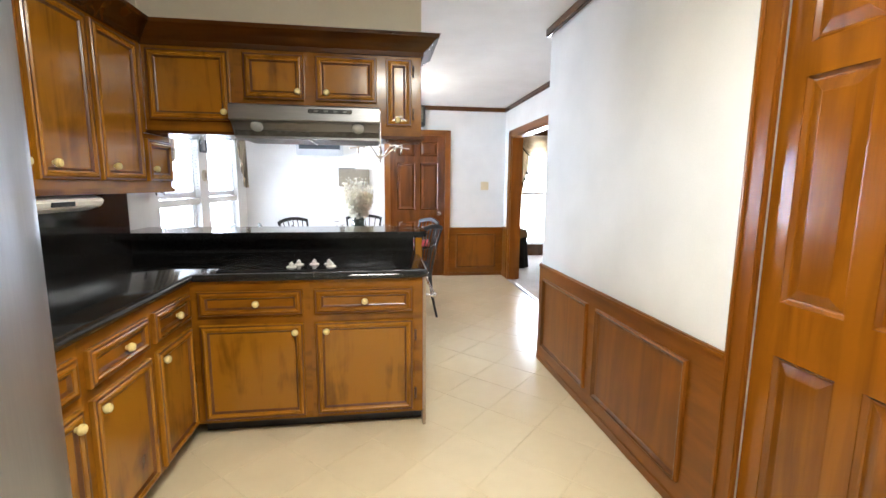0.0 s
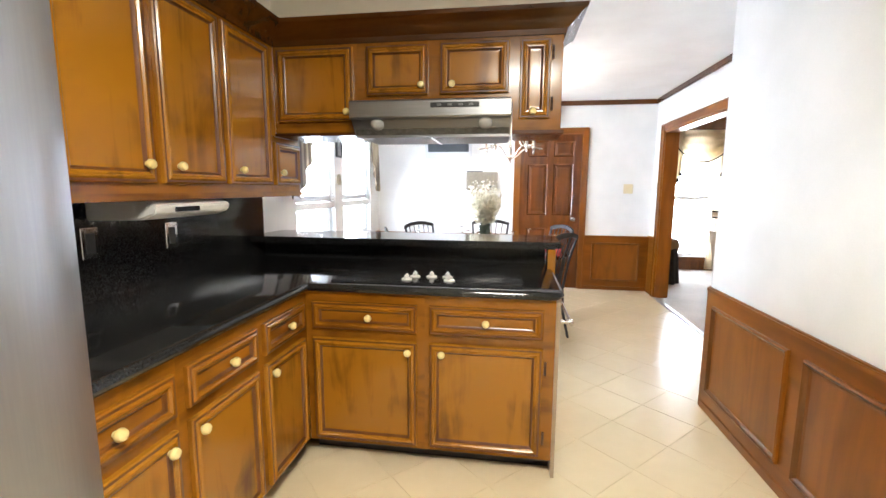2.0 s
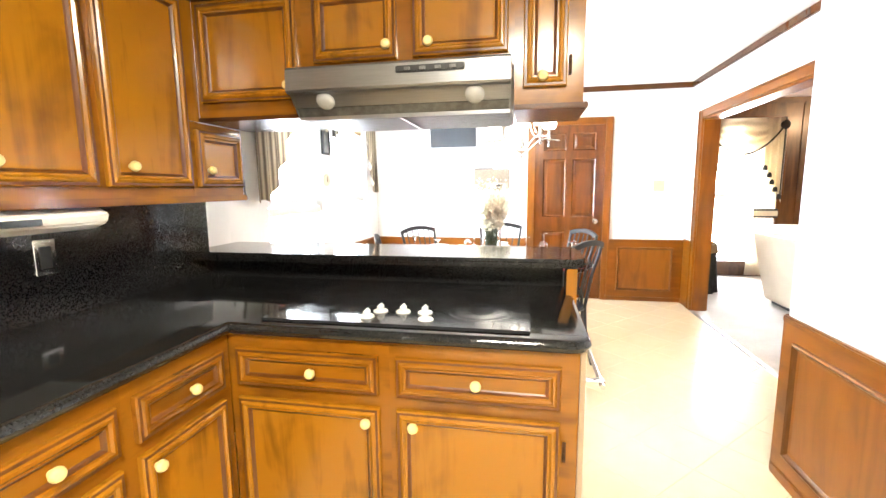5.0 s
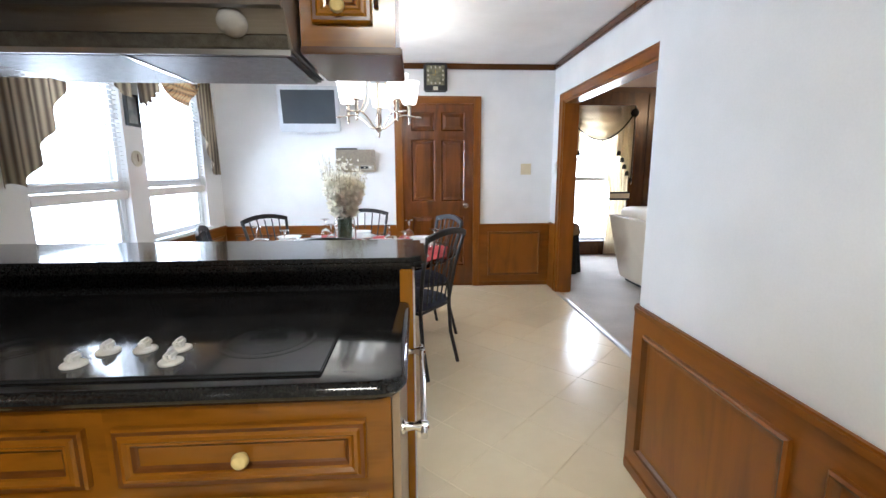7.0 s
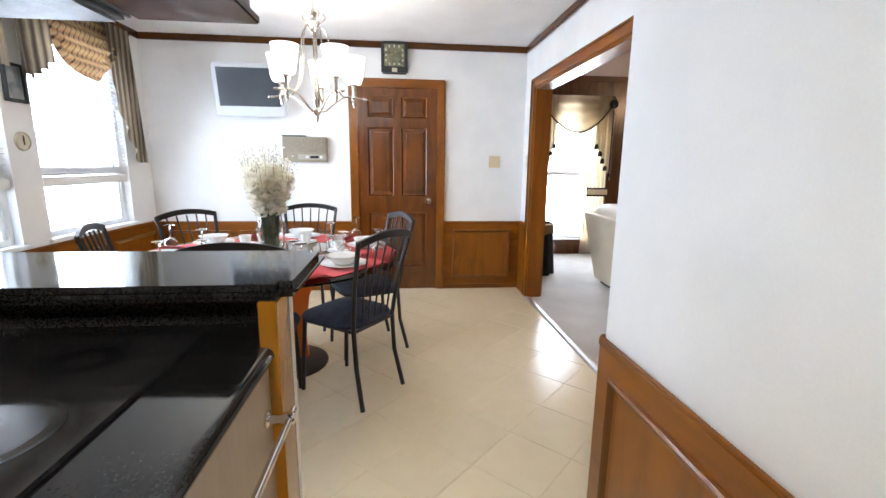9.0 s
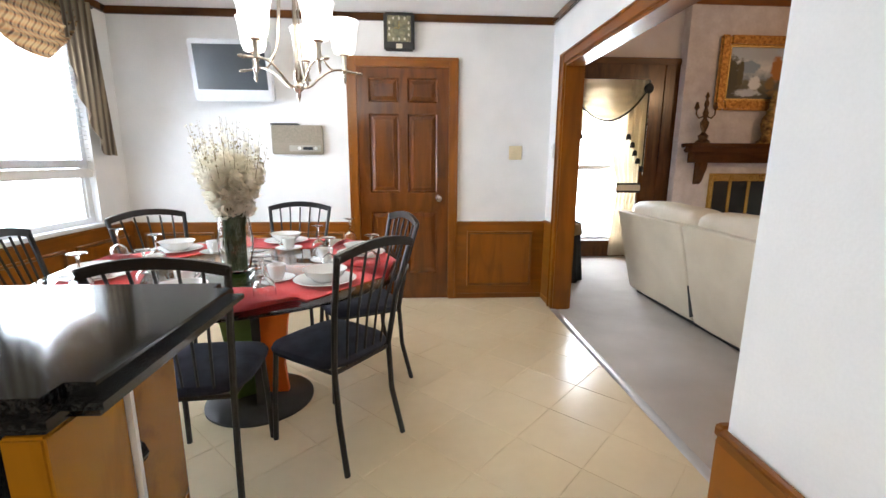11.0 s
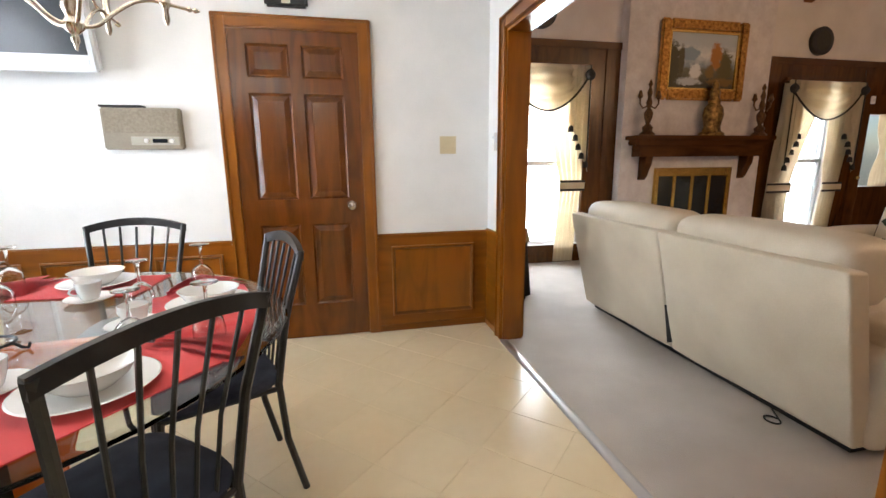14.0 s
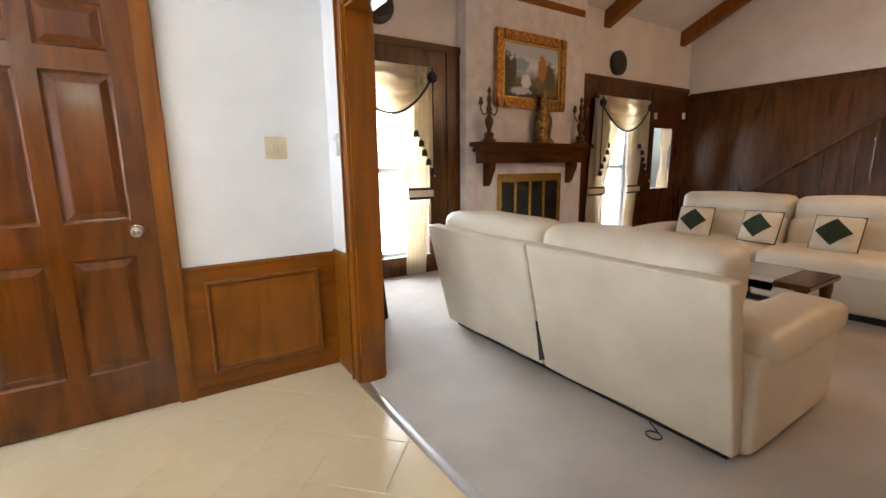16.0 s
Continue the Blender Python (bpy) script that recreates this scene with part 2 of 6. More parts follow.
FROST = mottled("frosted_lamp_glass", (0.36, 0.37, 0.38), (0.46, 0.47, 0.48), 8, 0.25)
VINYL = mottled("white_window_vinyl", (0.72, 0.74, 0.76), (0.80, 0.82, 0.84), 6, 0.4)
PAPER = mottled("clock_paper", (0.50, 0.47, 0.36), (0.60, 0.57, 0.46), 9, 0.7)
STRIP = mottled("aluminium_strip", (0.50, 0.50, 0.50), (0.62, 0.62, 0.62), 6, 0.35, 0.8, stretch=(1, 0.05, 1))
CORNICE = wood("cornice_wood", (0.030, 0.009, 0.0010), (0.095, 0.031, 0.0030), "x", 0.25, coat=0.25)
# darker moulding: cabinet glaze, and wainscot recess shade put into the colour
GLAZE_AND_SHADE = wood("dark_moulding_glaze_and_shade", (0.050, 0.013, 0.001), (0.15, 0.050, 0.004), "z", 0.3)


def plaid(name):
    """Gold, rust and grey woven stripes both ways."""
    m, nt, b = material(name, 0.75)
    tc = nt.nodes.new("ShaderNodeTexCoord")
    cols = []
    for direction, sc, c in (("Y", 30, ((0.42, 0.30, 0.15), (0.030, 0.018, 0.012), (0.50, 0.40, 0.24))), ("Z", 24, ((0.46, 0.35, 0.19), (0.045, 0.028, 0.022), (0.36, 0.13, 0.04)))):
        w = nt.nodes.new("ShaderNodeTexWave")
        w.bands_direction, w.inputs["Scale"].default_value, w.inputs["Distortion"].default_value = direction, sc / 4.6, 0.6
        nt.links.new(tc.outputs["Object"], w.inputs["Vector"])
        r = nt.nodes.new("ShaderNodeValToRGB")
        r.color_ramp.elements[0].color, r.color_ramp.elements[1].color = (*c[0], 1), (*c[1], 1)
        mid = r.color_ramp.elements.new(0.6)
        mid.color = (*c[2], 1)
        nt.links.new(w.outputs["Color"], r.inputs[0])
        cols.append(r.outputs[0])
    mix = nt.nodes.new("ShaderNodeMix")
    mix.data_type = "RGBA"
    mix.inputs["Factor"].default_value = 0.5
    nt.links.new(cols[0], mix.inputs["A"])
    nt.links.new(cols[1], mix.inputs["B"])
    nt.links.new(mix.outputs["Result"], b.inputs["Base Color"])
    return m


def stripes(name, ca, cb, direction="Y", sc=9):
    m, nt, b = material(name, 0.75)
    tc, w, r = nt.nodes.new("ShaderNodeTexCoord"), nt.nodes.new("ShaderNodeTexWave"), nt.nodes.new("ShaderNodeValToRGB")
    w.bands_direction, w.inputs["Scale"].default_value, w.inputs["Distortion"].default_value = direction, sc, 0.5
    r.color_ramp.elements[0].color, r.color_ramp.elements[1].color = (*ca, 1), (*cb, 1)
    nt.links.new(tc.outputs["Object"], w.inputs["Vector"])
    nt.links.new(w.outputs["Color"], r.inputs[0])
    nt.links.new(r.outputs[0], b.inputs["Base Color"])
    return m


PLAID = see_through(plaid("plaid_swag_cloth"), 0.25)
STRIPED = see_through(stripes("striped_tail_cloth", (0.13, 0.100, 0.075), (0.46, 0.39, 0.28)), 0.2)


def painting_material():
    """A soft autumn landscape: pale sky, blue hills, dark and orange trees, white water."""
    m, nt, b = material("landscape_painting", 0.45)
    tc, sp = nt.nodes.new("ShaderNodeTexCoord"), nt.nodes.new("ShaderNodeSeparateXYZ")
    nt.links.new(tc.outputs["Generated"], sp.inputs[0])
    n = nt.nodes.new("ShaderNodeTexNoise")
    n.inputs["Scale"].default_value, n.inputs["Detail"].default_value, n.inputs["Roughness"].default_value = 13, 10, 0.72
    nt.links.new(tc.outputs["Generated"], n.inputs["Vector"])

    def calc(op, p, q=0.0, r=0.0):
        k = nt.nodes.new("ShaderNodeMath")
        k.operation = op
        for i, v in enumerate((p, q, r)):
            if isinstance(v, float):
                k.inputs[i].default_value = v
            else:
                nt.links.new(v, k.inputs[i])
        return k.outputs[0]

    ramp = nt.nodes.new("ShaderNodeValToRGB")
    e = ramp.color_ramp.elements
    e[0].position, e[0].color = 0.30, (0.05, 0.05, 0.035, 1)
    e[1].position, e[1].color = 1.0, (0.46, 0.52, 0.58, 1)
    for p, c in ((0.52, (0.14, 0.13, 0.08)), (0.62, (0.26, 0.32, 0.38)), (0.80, (0.74, 0.75, 0.74))):
        e.new(p).color = (*c, 1)
    nt.links.new(calc("MULTIPLY_ADD", n.outputs[0], 0.4, sp.outputs["Z"]), ramp.inputs[0])
    col = ramp.outputs[0]
    for cx, cz, rx, rz, c in ((0.30, 0.62, 0.16, 0.16, (0.24, 0.32, 0.42)), (0.05, 0.45, 0.17, 0.42, (0.05, 0.045, 0.022)), (0.40, 0.30, 0.10, 0.16, (0.74, 0.76, 0.76)), (0.30, 0.12, 0.22, 0.08, (0.50, 0.55, 0.60)), (0.84, 0.40, 0.14, 0.36, (0.10, 0.085, 0.03)), (0.70, 0.60, 0.10, 0.28, (0.40, 0.16, 0.03)), (0.62, 0.30, 0.08, 0.14, (0.20, 0.12, 0.035)), (0.80, 0.12, 0.24, 0.09, (0.19, 0.11, 0.03)), (0.18, 0.50, 0.05, 0.30, (0.07, 0.06, 0.025))):
        dx = calc("MULTIPLY", calc("SUBTRACT", sp.outputs["X"], cx), 1 / rx)
        dz = calc("MULTIPLY", calc("SUBTRACT", sp.outputs["Z"], cz), 1 / rz)
        d = calc("ADD", calc("MULTIPLY", dx, dx), calc("MULTIPLY", dz, dz))
        f = calc("MULTIPLY_ADD", n.outputs[0], 3.2, calc("MULTIPLY", d, -1.0))
        mr = nt.nodes.new("ShaderNodeMapRange")
        mr.inputs[1].default_value, mr.inputs[2].default_value = 0.6, 1.1
        nt.links.new(f, mr.inputs[0])
        mix = nt.nodes.new("ShaderNodeMix")
        mix.data_type = "RGBA"
        nt.links.new(mr.outputs[0], mix.inputs["Factor"])
        nt.links.new(col, mix.inputs["A"])
        mix.inputs["B"].default_value = (*c, 1)
        col = mix.outputs["Result"]
    nt.links.new(col, b.inputs["Base Color"])
    return m


PAINTING = painting_material()


# ---------------- mesh helpers ----------------
def origin(ob):
    v = Vector((0, 0, 0))
    while ob:
        v = v + ob.location
        ob = ob.parent
    return v


def thing(name, at, label, category, group="", kind=""):
    ob = new(name)
    ob.empty_display_size = 0.1
    ob.location = at
    return tagged(ob, label, category, group, kind)


def part(name, bm, mat, parent=None, label="", smooth=False, bevel=0.0):
    """Link a bmesh, built in world places, as one mesh under a thing or part."""
    if bevel:
        bmesh.ops.bevel(bm, geom=list(bm.edges), offset=bevel, segments=2, affect="EDGES", clamp_overlap=True)
    if parent is not None:
        bmesh.ops.translate(bm, verts=bm.verts, vec=-origin(parent))
    bmesh.ops.recalc_face_normals(bm, faces=bm.faces)
    me = bpy.data.meshes.new(name)
    bm.to_mesh(me)
    bm.free()
    me.materials.append(mat)
    if smooth:
        for p in me.polygons:
            p.use_smooth = True
        me.set_sharp_from_angle(angle=radians(smooth if smooth is not True else 40))
    ob = new(name, me)
    if parent is not None:
        ob.parent = parent
    if label:
        ob["label"] = label
    return ob


def solid(name, bm, mat, label, category, at=None, group="", kind="", smooth=False, bevel=0.0):
    """A thing of one mesh."""
    if bevel:
        bmesh.ops.bevel(bm, geom=list(bm.edges), offset=bevel, segments=2, affect="EDGES", clamp_overlap=True)
    if at is not None:
        bmesh.ops.translate(bm, verts=bm.verts, vec=-Vector(at))
    ob = part(name, bm, mat, None, "", smooth)
    if at is not None:
        ob.location = at
    return tagged(ob, label, category, group, kind)


def B():
    return bmesh.new()


def box(bm, x0, x1, y0, y1, z0, z1):
    m = Matrix.Translation(((x0 + x1) / 2, (y0 + y1) / 2, (z0 + z1) / 2)) @ Matrix.Diagonal((abs(x1 - x0), abs(y1 - y0), abs(z1 - z0), 1))
    bmesh.ops.create_cube(bm, size=1.0, matrix=m)
    return bm


def boxed(x0, x1, y0, y1, z0, z1):
    return box(B(), x0, x1, y0, y1, z0, z1)


def lathe(bm, profile, m=Matrix(), n=24, cap=True):
    """Turn (radius, height) pairs about z."""
    rings = []
    for r, z in profile:
        rings.append([bm.verts.new(m @ Vector((r * math.cos(2 * math.pi * i / n), r * math.sin(2 * math.pi * i / n), z))) for i in range(n)])
    for a, b in zip(rings, rings[1:]):
        for i in range(n):
            bm.faces.new((a[i], a[(i + 1) % n], b[(i + 1) % n], b[i]))
    if cap:
        for ring in (rings[0], rings[-1]):
            bm.faces.new(ring)
    return bm


def tube(bm, pts, r, n=8, cap=True):
    """A round bar along points; r one number or one for each point."""
    pts = [Vector(p) for p in pts]
    rs = r if isinstance(r, (list, tuple)) else [r] * len(pts)
    rings, up = [], None
    for i, p in enumerate(pts):
        d = (pts[min(i + 1, len(pts) - 1)] - pts[max(i - 1, 0)]).normalized()
        if up is None:
            up = Vector((0, 0, 1)) if abs(d.z) < 0.9 else Vector((1, 0, 0))
        s = d.cross(up).normalized()
        up = s.cross(d).normalized()
        rings.append([bm.verts.new(p + rs[i] * (math.cos(2 * math.pi * k / n) * s + math.sin(2 * math.pi * k / n) * up)) for k in range(n)])
    for a, b in zip(rings, rings[1:]):
        for i in range(n):
            bm.faces.new((a[i], a[(i + 1) % n], b[(i + 1) % n], b[i]))
    if cap:
        bm.faces.new(rings[0])
        bm.faces.new(rings[-1])
    return bm


def curve_pts(f, n):
    return [f(i / (n - 1)) for i in range(n)]


def rings_panel(bm, w, h, prof, m):
    """Nested rectangles (inset, height) from the back edge to the field; local u, v, and w outward."""
    prev = None
    for inset, d in prof:
        ring = [bm.verts.new(m @ Vector(c)) for c in ((inset, inset, d), (w - inset, inset, d), (w - inset, h - inset, d), (inset, h - inset, d))]
        if prev:
            for i in range(4):
                bm.faces.new((prev[i], prev[(i + 1) % 4], ring[(i + 1) % 4], ring[i]))
        else:
            bm.faces.new(ring)
        prev = ring
    bm.faces.new(prev)
    return bm


def facing(x, y, z, way):
    """Local frame at a lower corner: u to the viewer's right, v up, w towards the viewer, for a face that looks along way."""
    u, w = {"-y": ((1, 0, 0), (0, -1, 0)), "+x": ((0, 1, 0), (1, 0, 0)), "-x": ((0, -1, 0), (-1, 0, 0)), "+y": ((-1, 0, 0), (0, 1, 0))}[way]
    m = Matrix(((u[0], 0, w[0], x), (u[1], 0, w[1], y), (0, 1, 0, z), (0, 0, 0, 1)))
    return m


DOORPROF = [(0, 0), (0, 0.014), (0.004, 0.019), (0.012, 0.019), (0.017, 0.024), (0.024, 0.025), (0.030, 0.019), (0.036, 0.0185), (0.041, 0.012), (0.046, 0.009), (0.055, 0.0085)]
RECESS = [(0, 0), (0.0, 0.014), (0.008, 0.019), (0.017, 0.014), (0.025, 0.003), (0.04, 0.001)]


def knob(parent, m, mat=None, r=0.017, label="ivory round knob"):
    bm = lathe(B(), [(0.009, -0.002), (0.009, 0.003), (0.012, 0.006), (r, 0.011), (r * 1.04, 0.017), (r * 0.82, 0.025), (0.004, 0.029)], m, 16)
    part("knob", bm, mat or IVORY, parent, label, smooth=True)


def darken_rings(ob, rings):
    """Darker wood on some rings: glaze on cabinet fronts, recess shade on wainscot."""
    ob.data.materials.append(GLAZE_AND_SHADE)
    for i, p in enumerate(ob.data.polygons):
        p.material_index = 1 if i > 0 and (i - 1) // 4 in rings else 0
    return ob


def front(name, parent, m, w, h, mat, knob_at=None):
    bm = rings_panel(B(), w, h, DOORPROF, m)
    d = part(name, bm, mat, parent)
    darken_rings(d, (2, 7, 8))
    if knob_at:
        knob(d, m @ Matrix.Translation((knob_at[0], knob_at[1], 0.019)))
    return d


def wall(name, axis, at, thick, a0, a1, z0, z1, holes=(), mat=None, label=""):
    """A wall along x or y with rectangular openings (a0, a1, z0, z1) through it."""
    bm = B()

    def put(p0, p1, q0, q1):
        if p1 - p0 > 1e-4 and q1 - q0 > 1e-4:
            if axis == "x":
                box(bm, p0, p1, at, at + thick, q0, q1)
            else:
                box(bm, at, at + thick, p0, p1, q0, q1)

    cur = a0
    for h0, h1, hz0, hz1 in sorted(holes):
        put(cur, h0, z0, z1)
        put(h0, h1, z0, hz0)
        put(h0, h1, hz1, z1)
        cur = h1
    put(cur, a1, z0, z1)
    ob = part(name, bm, mat or WALL)
    return tagged(ob, label or "white painted plaster wall", "wall", kind="structure")


# ---------------- large structure ----------------
CEILING = 2.43
wall("wall_far", "x", 7.14, 0.12, -1.55, 2.22, 0, 2.55, [(0.535, 1.335, 0, 2.03)])
wall("wall_dining_window", "y", -1.55, 0.15, 3.98, 7.14, 0, 2.55, [(4.74, 5.60, 0.765, 2.22), (5.83, 6.78, 0.765, 2.22)])
wall("wall_kitchen_side", "y", -1.55, 0.39, -1.2, 3.98, 0, 2.55)
wall("wall_kitchen_back", "x", -1.32, 0.12, -1.55, 1.74, 0, 2.55)
wall("wall_pantry", "y", 1.62, 0.12, -1.2, 3.825, 0, 2.55, [(1.435, 2.045, 0, 2.03)])
wall("wall_jog", "x", 3.825, 0.12, 1.62, 2.22, 0, 2.55)
wall("wall_opening", "y", 2.22, 0.12, 1.5, 8.9, 0, 5.4, [(4.62, 6.78, 0, 2.0)], LWALL, "white and plaster wall with wide cased opening")
# thin white skin on the dining side of that wall
wall("wall_dining_side", "y", 2.214, 0.006, 3.945, 7.14, 0, 2.43, [(4.62, 6.78, 0, 2.0)])
wall("wall_living_window", "x", 8.9, 0.12, 2.22, 9.32, 0, 3.6, [(2.95, 3.95, 0.22, 2.15), (6.82, 7.62, 0.22, 2.15), (8.20, 8.72, 0.82, 1.80)], LWALL, "plaster wall with tall windows")
wall("wall_living_right", "y", 9.2, 0.12, 1.5, 8.9, 0, 5.4, (), LWALL, "plaster wall above dark panelling")
wall("wall_living_back", "x", 1.38, 0.12, 2.22, 9.32, 0, 3.6, (), LWALL, "plaster wall")
wall("wall_pantry_back", "y", 2.15, 0.06, 1.2, 2.2, 0, 2.5, (), WALL, "closet back wall")
wall("wall_behind_door", "x", 7.9, 0.06, 0.3, 1.6, 0, 2.5, (), WALL, "wall behind the closed door")

bm = B()
box(bm, -1.55, 2.22, -1.32, 7.26, CEILING, CEILING + 0.08)
tagged(part("ceiling", bm, CEIL), "white textured flat ceiling", "ceiling", kind="structure")
bm = B()
for y0, z0, y1, z1 in ((9.0, 3.30, 5.2, 5.05), (5.2, 5.05, 1.38, 3.30)):
    vs = [bm.verts.new(v) for v in ((2.22, y0, z0), (9.32, y0, z0), (9.32, y1, z1), (2.22, y1, z1), (2.22, y0, z0 + 0.1), (9.32, y0, z0 + 0.1), (9.32, y1, z1 + 0.1), (2.22, y1, z1 + 0.1))]
    for q in ((0, 1, 2, 3), (4, 5, 6, 7), (0, 1, 5, 4), (1, 2, 6, 5), (2, 3, 7, 6), (3, 0, 4, 7)):
        bm.faces.new([vs[i] for i in q])
tagged(part("ceiling", bm, LWALL), "vaulted plaster ceiling", "ceiling", kind="structure")


def beam(x):
    bm = B()
    for y0, z0, y1, z1 in ((8.9, 3.34, 5.2, 5.04),):
        vs = [bm.verts.new(v) for dz in (-0.22, 0.0) for v in ((x - 0.07, y0, z0 + dz), (x + 0.07, y0, z0 + dz), (x + 0.07, y1, z1 + dz), (x - 0.07, y1, z1 + dz))]
        for q in ((0, 1, 2, 3), (4, 5, 6, 7), (0, 1, 5, 4), (1, 2, 6, 5), (2, 3, 7, 6), (3, 0, 4, 7)):
            bm.faces.new([vs[i] for i in q])
    solid("ceiling_beam", bm, TRIM, "brown wooden beam under the vaulted ceiling", "beam", group="vault beams", kind="structure", bevel=0.008)


for x in (3.0, 4.95, 6.95, 8.9):
    beam(x)
solid("wall_plate_trim", boxed(2.35, 6.30, 8.74, 8.76, 3.12, 3.20), TRIM_X, "brown wooden trim along the chimney wall top", "trim", kind="structure")

# floors
tagged(part("floor", boxed(-1.55, 2.20, -1.32, 7.26, -0.10, -0.002), GROUT), "beige tiled floor laid diagonally", "floor", kind="structure")
FLOOR = bpy.data.objects["floor"]
tagged(part("carpet", boxed(2.20, 9.32, 1.38, 9.02, -0.10, 0.004), CARPET), "grey-beige worn wall-to-wall carpet", "carpet", kind="structure")
bm = B()
tube(bm, [(2.215, 4.64, 0.0), (2.215, 6.77, 0.0)], 0.022, 10)
bmesh.ops.scale(bm, vec=(1.3, 1, 0.45), verts=bm.verts, space=Matrix.Translation((-2.215, 0, 0)))
tagged(part("threshold_strip", bm, STRIP, smooth=True), "silver metal threshold strip between tile and carpet", "threshold", kind="structure")


# trim: crown, casings, wainscot
def crown(name, x0, x1, y0, y1):
    bm = B()
    box(bm, x0, x1, y0, y1, 2.372, CEILING)
    solid(name, bm, DARK_X if x1 - x0 > y1 - y0 else DARK, "dark brown wooden crown moulding", "trim", kind="structure", bevel=0.006)


crown("crown_moulding", -1.40, 2.214, 7.108, 7.138)
crown("crown_moulding", 2.182, 2.212, 3.947, 7.106)
crown("crown_moulding", -1.398, -1.368, 3.99, 7.106)
crown("crown_moulding", 1.588, 1.618, -1.2, 3.975)
crown("crown_moulding", 1.62, 2.18, 3.947, 3.977)


def wains_y(name, x, way, y0, y1, panels, h=0.735):
    """Wainscot on a wall along y; way +1 looks to +x, -1 to -x."""
    w = tagged(new(name), "stained wooden wainscot with recessed panels and cap rail", "wainscot", kind="structure")
    w.location = (x, y0, 0)
    f = x + way * 0.013
    part("board", boxed(min(x, f), max(x, f), y0, y1, 0, h - 0.03), TRIM_Y, w)
    part("cap_rail", boxed(min(x, x + way * 0.026), max(x, x + way * 0.026), y0 - 0.0, y1, h - 0.03, h), TRIM_Y, w, bevel=0.007)
    part("base_strip", boxed(min(x, x + way * 0.020), max(x, x + way * 0.020), y0, y1, 0, 0.05), TRIM_Y, w, bevel=0.004)
    for p0, p1 in panels:
        m = facing(f, p0 if way > 0 else p1, 0.13, "+x" if way > 0 else "-x")
        # shade on the recess slopes is put into the colour
        darken_rings(part("panel", rings_panel(B(), p1 - p0, h - 0.13 - 0.10, RECESS, m), TRIM, w), (2, 3))


def wains_x(name, y, way, x0, x1, panels, h=0.72):
    w = tagged(new(name), "stained wooden wainscot with recessed panels and cap rail", "wainscot", kind="structure")
    w.location = (x0, y, 0)
    f = y + way * 0.013
    part("board", boxed(x0, x1, min(y, f), max(y, f), 0, h - 0.03), TRIM_X, w)
    part("cap_rail", boxed(x0, x1, min(y, y + way * 0.026), max(y, y + way * 0.026), h - 0.03, h), TRIM_X, w, bevel=0.007)
    part("base_strip", boxed(x0, x1, min(y, y + way * 0.020), max(y, y + way * 0.020), 0, 0.05), TRIM_X, w, bevel=0.004)
    for p0, p1 in panels:
        m = facing(p0 if way < 0 else p1, f, 0.12, "-y" if way < 0 else "+y")
        # recess slopes get their shade by a darker colour
        darken_rings(part("panel", rings_panel(B(), p1 - p0, h - 0.12 - 0.09, RECESS, m), TRIM, w), (2, 3))


wains_y("wainscot_pantry", 1.62, -1, 2.117, 3.945, [(2.30, 3.045), (3.15, 3.855)], 0.752)
wains_x("wainscot_jog", 3.945, 1, 1.608, 2.214, [(1.70, 2.12)], 0.752)
wains_x("wainscot_far_left", 7.14, -1, -1.40, 0.465, [(-1.30, -0.72), (-0.62, -0.10), (0.0, 0.40)])
wains_x("wainscot_far_right", 7.14, -1, 1.40, 2.214, [(1.50, 2.10)])
wains_y("wainscot_dining_side", 2.214, -1, 6.87, 7.12, [])
wains_y("wainscot_dining_near", 2.214, -1, 3.972, 4.535, [(4.06, 4.47)], 0.735)
wains_y("wainscot_window", -1.40, 1, 3.99, 7.12, [(4.05, 4.75), (4.85, 5.55), (5.65, 6.35), (6.45, 7.05)])


def casing(name, way, at, a0, a1, h, wdt=0.07, mat=None, label="brown wooden door casing"):
    """Frame round an opening: two legs and a head, on the face at 'at'."""
    c = tagged(new(name), label, "door casing", kind="structure")
    d = 0.024

    def piece(p0, p1, q0, q1, m):
        if way in ("-y", "+y"):
            s = -d if way == "-y" else d
            c_b = boxed(p0, p1, min(at, at + s), max(at, at + s), q0, q1)
        else:
            s = -d if way == "-x" else d
            c_b = boxed(min(at, at + s), max(at, at + s), p0, p1, q0, q1)
        return c_b, m

    along = TRIM_X if way in ("-y", "+y") else TRIM_Y
    for nm, p0, p1, q0, q1, m in (("leg", a0 - wdt, a0, 0, h + wdt, TRIM), ("leg", a1, a1 + wdt, 0, h + wdt, TRIM), ("head", a0, a1, h, h + wdt, along)):
        bb, m = piece(p0, p1, q0, q1, m)
        part(nm, bb, m, c, bevel=0.006)
    # raised outer bead
    for nm, p0, p1, q0, q1 in (("bead", a0 - wdt + 0.004, a0 - wdt + 0.022, 0, h + wdt - 0.004), ("bead", a1 + wdt - 0.022, a1 + wdt - 0.004, 0, h + wdt - 0.004), ("bead", a0 - wdt + 0.022, a1 + wdt - 0.022, h + wdt - 0.022, h + wdt - 0.004)):
        s = 0.024 if way[0] == "+" else -0.024
        e = 0.010 if way[0] == "+" else -0.010
        if way[1] == "y":
            bb = boxed(p0, p1, min(at + s, at + s + e), max(at + s, at + s + e), q0, q1)
        else:
            bb = boxed(min(at + s, at + s + e), max(at + s, at + s + e), p0, p1, q0, q1)
        part(nm, bb, TRIM, c, bevel=0.004)
    return c


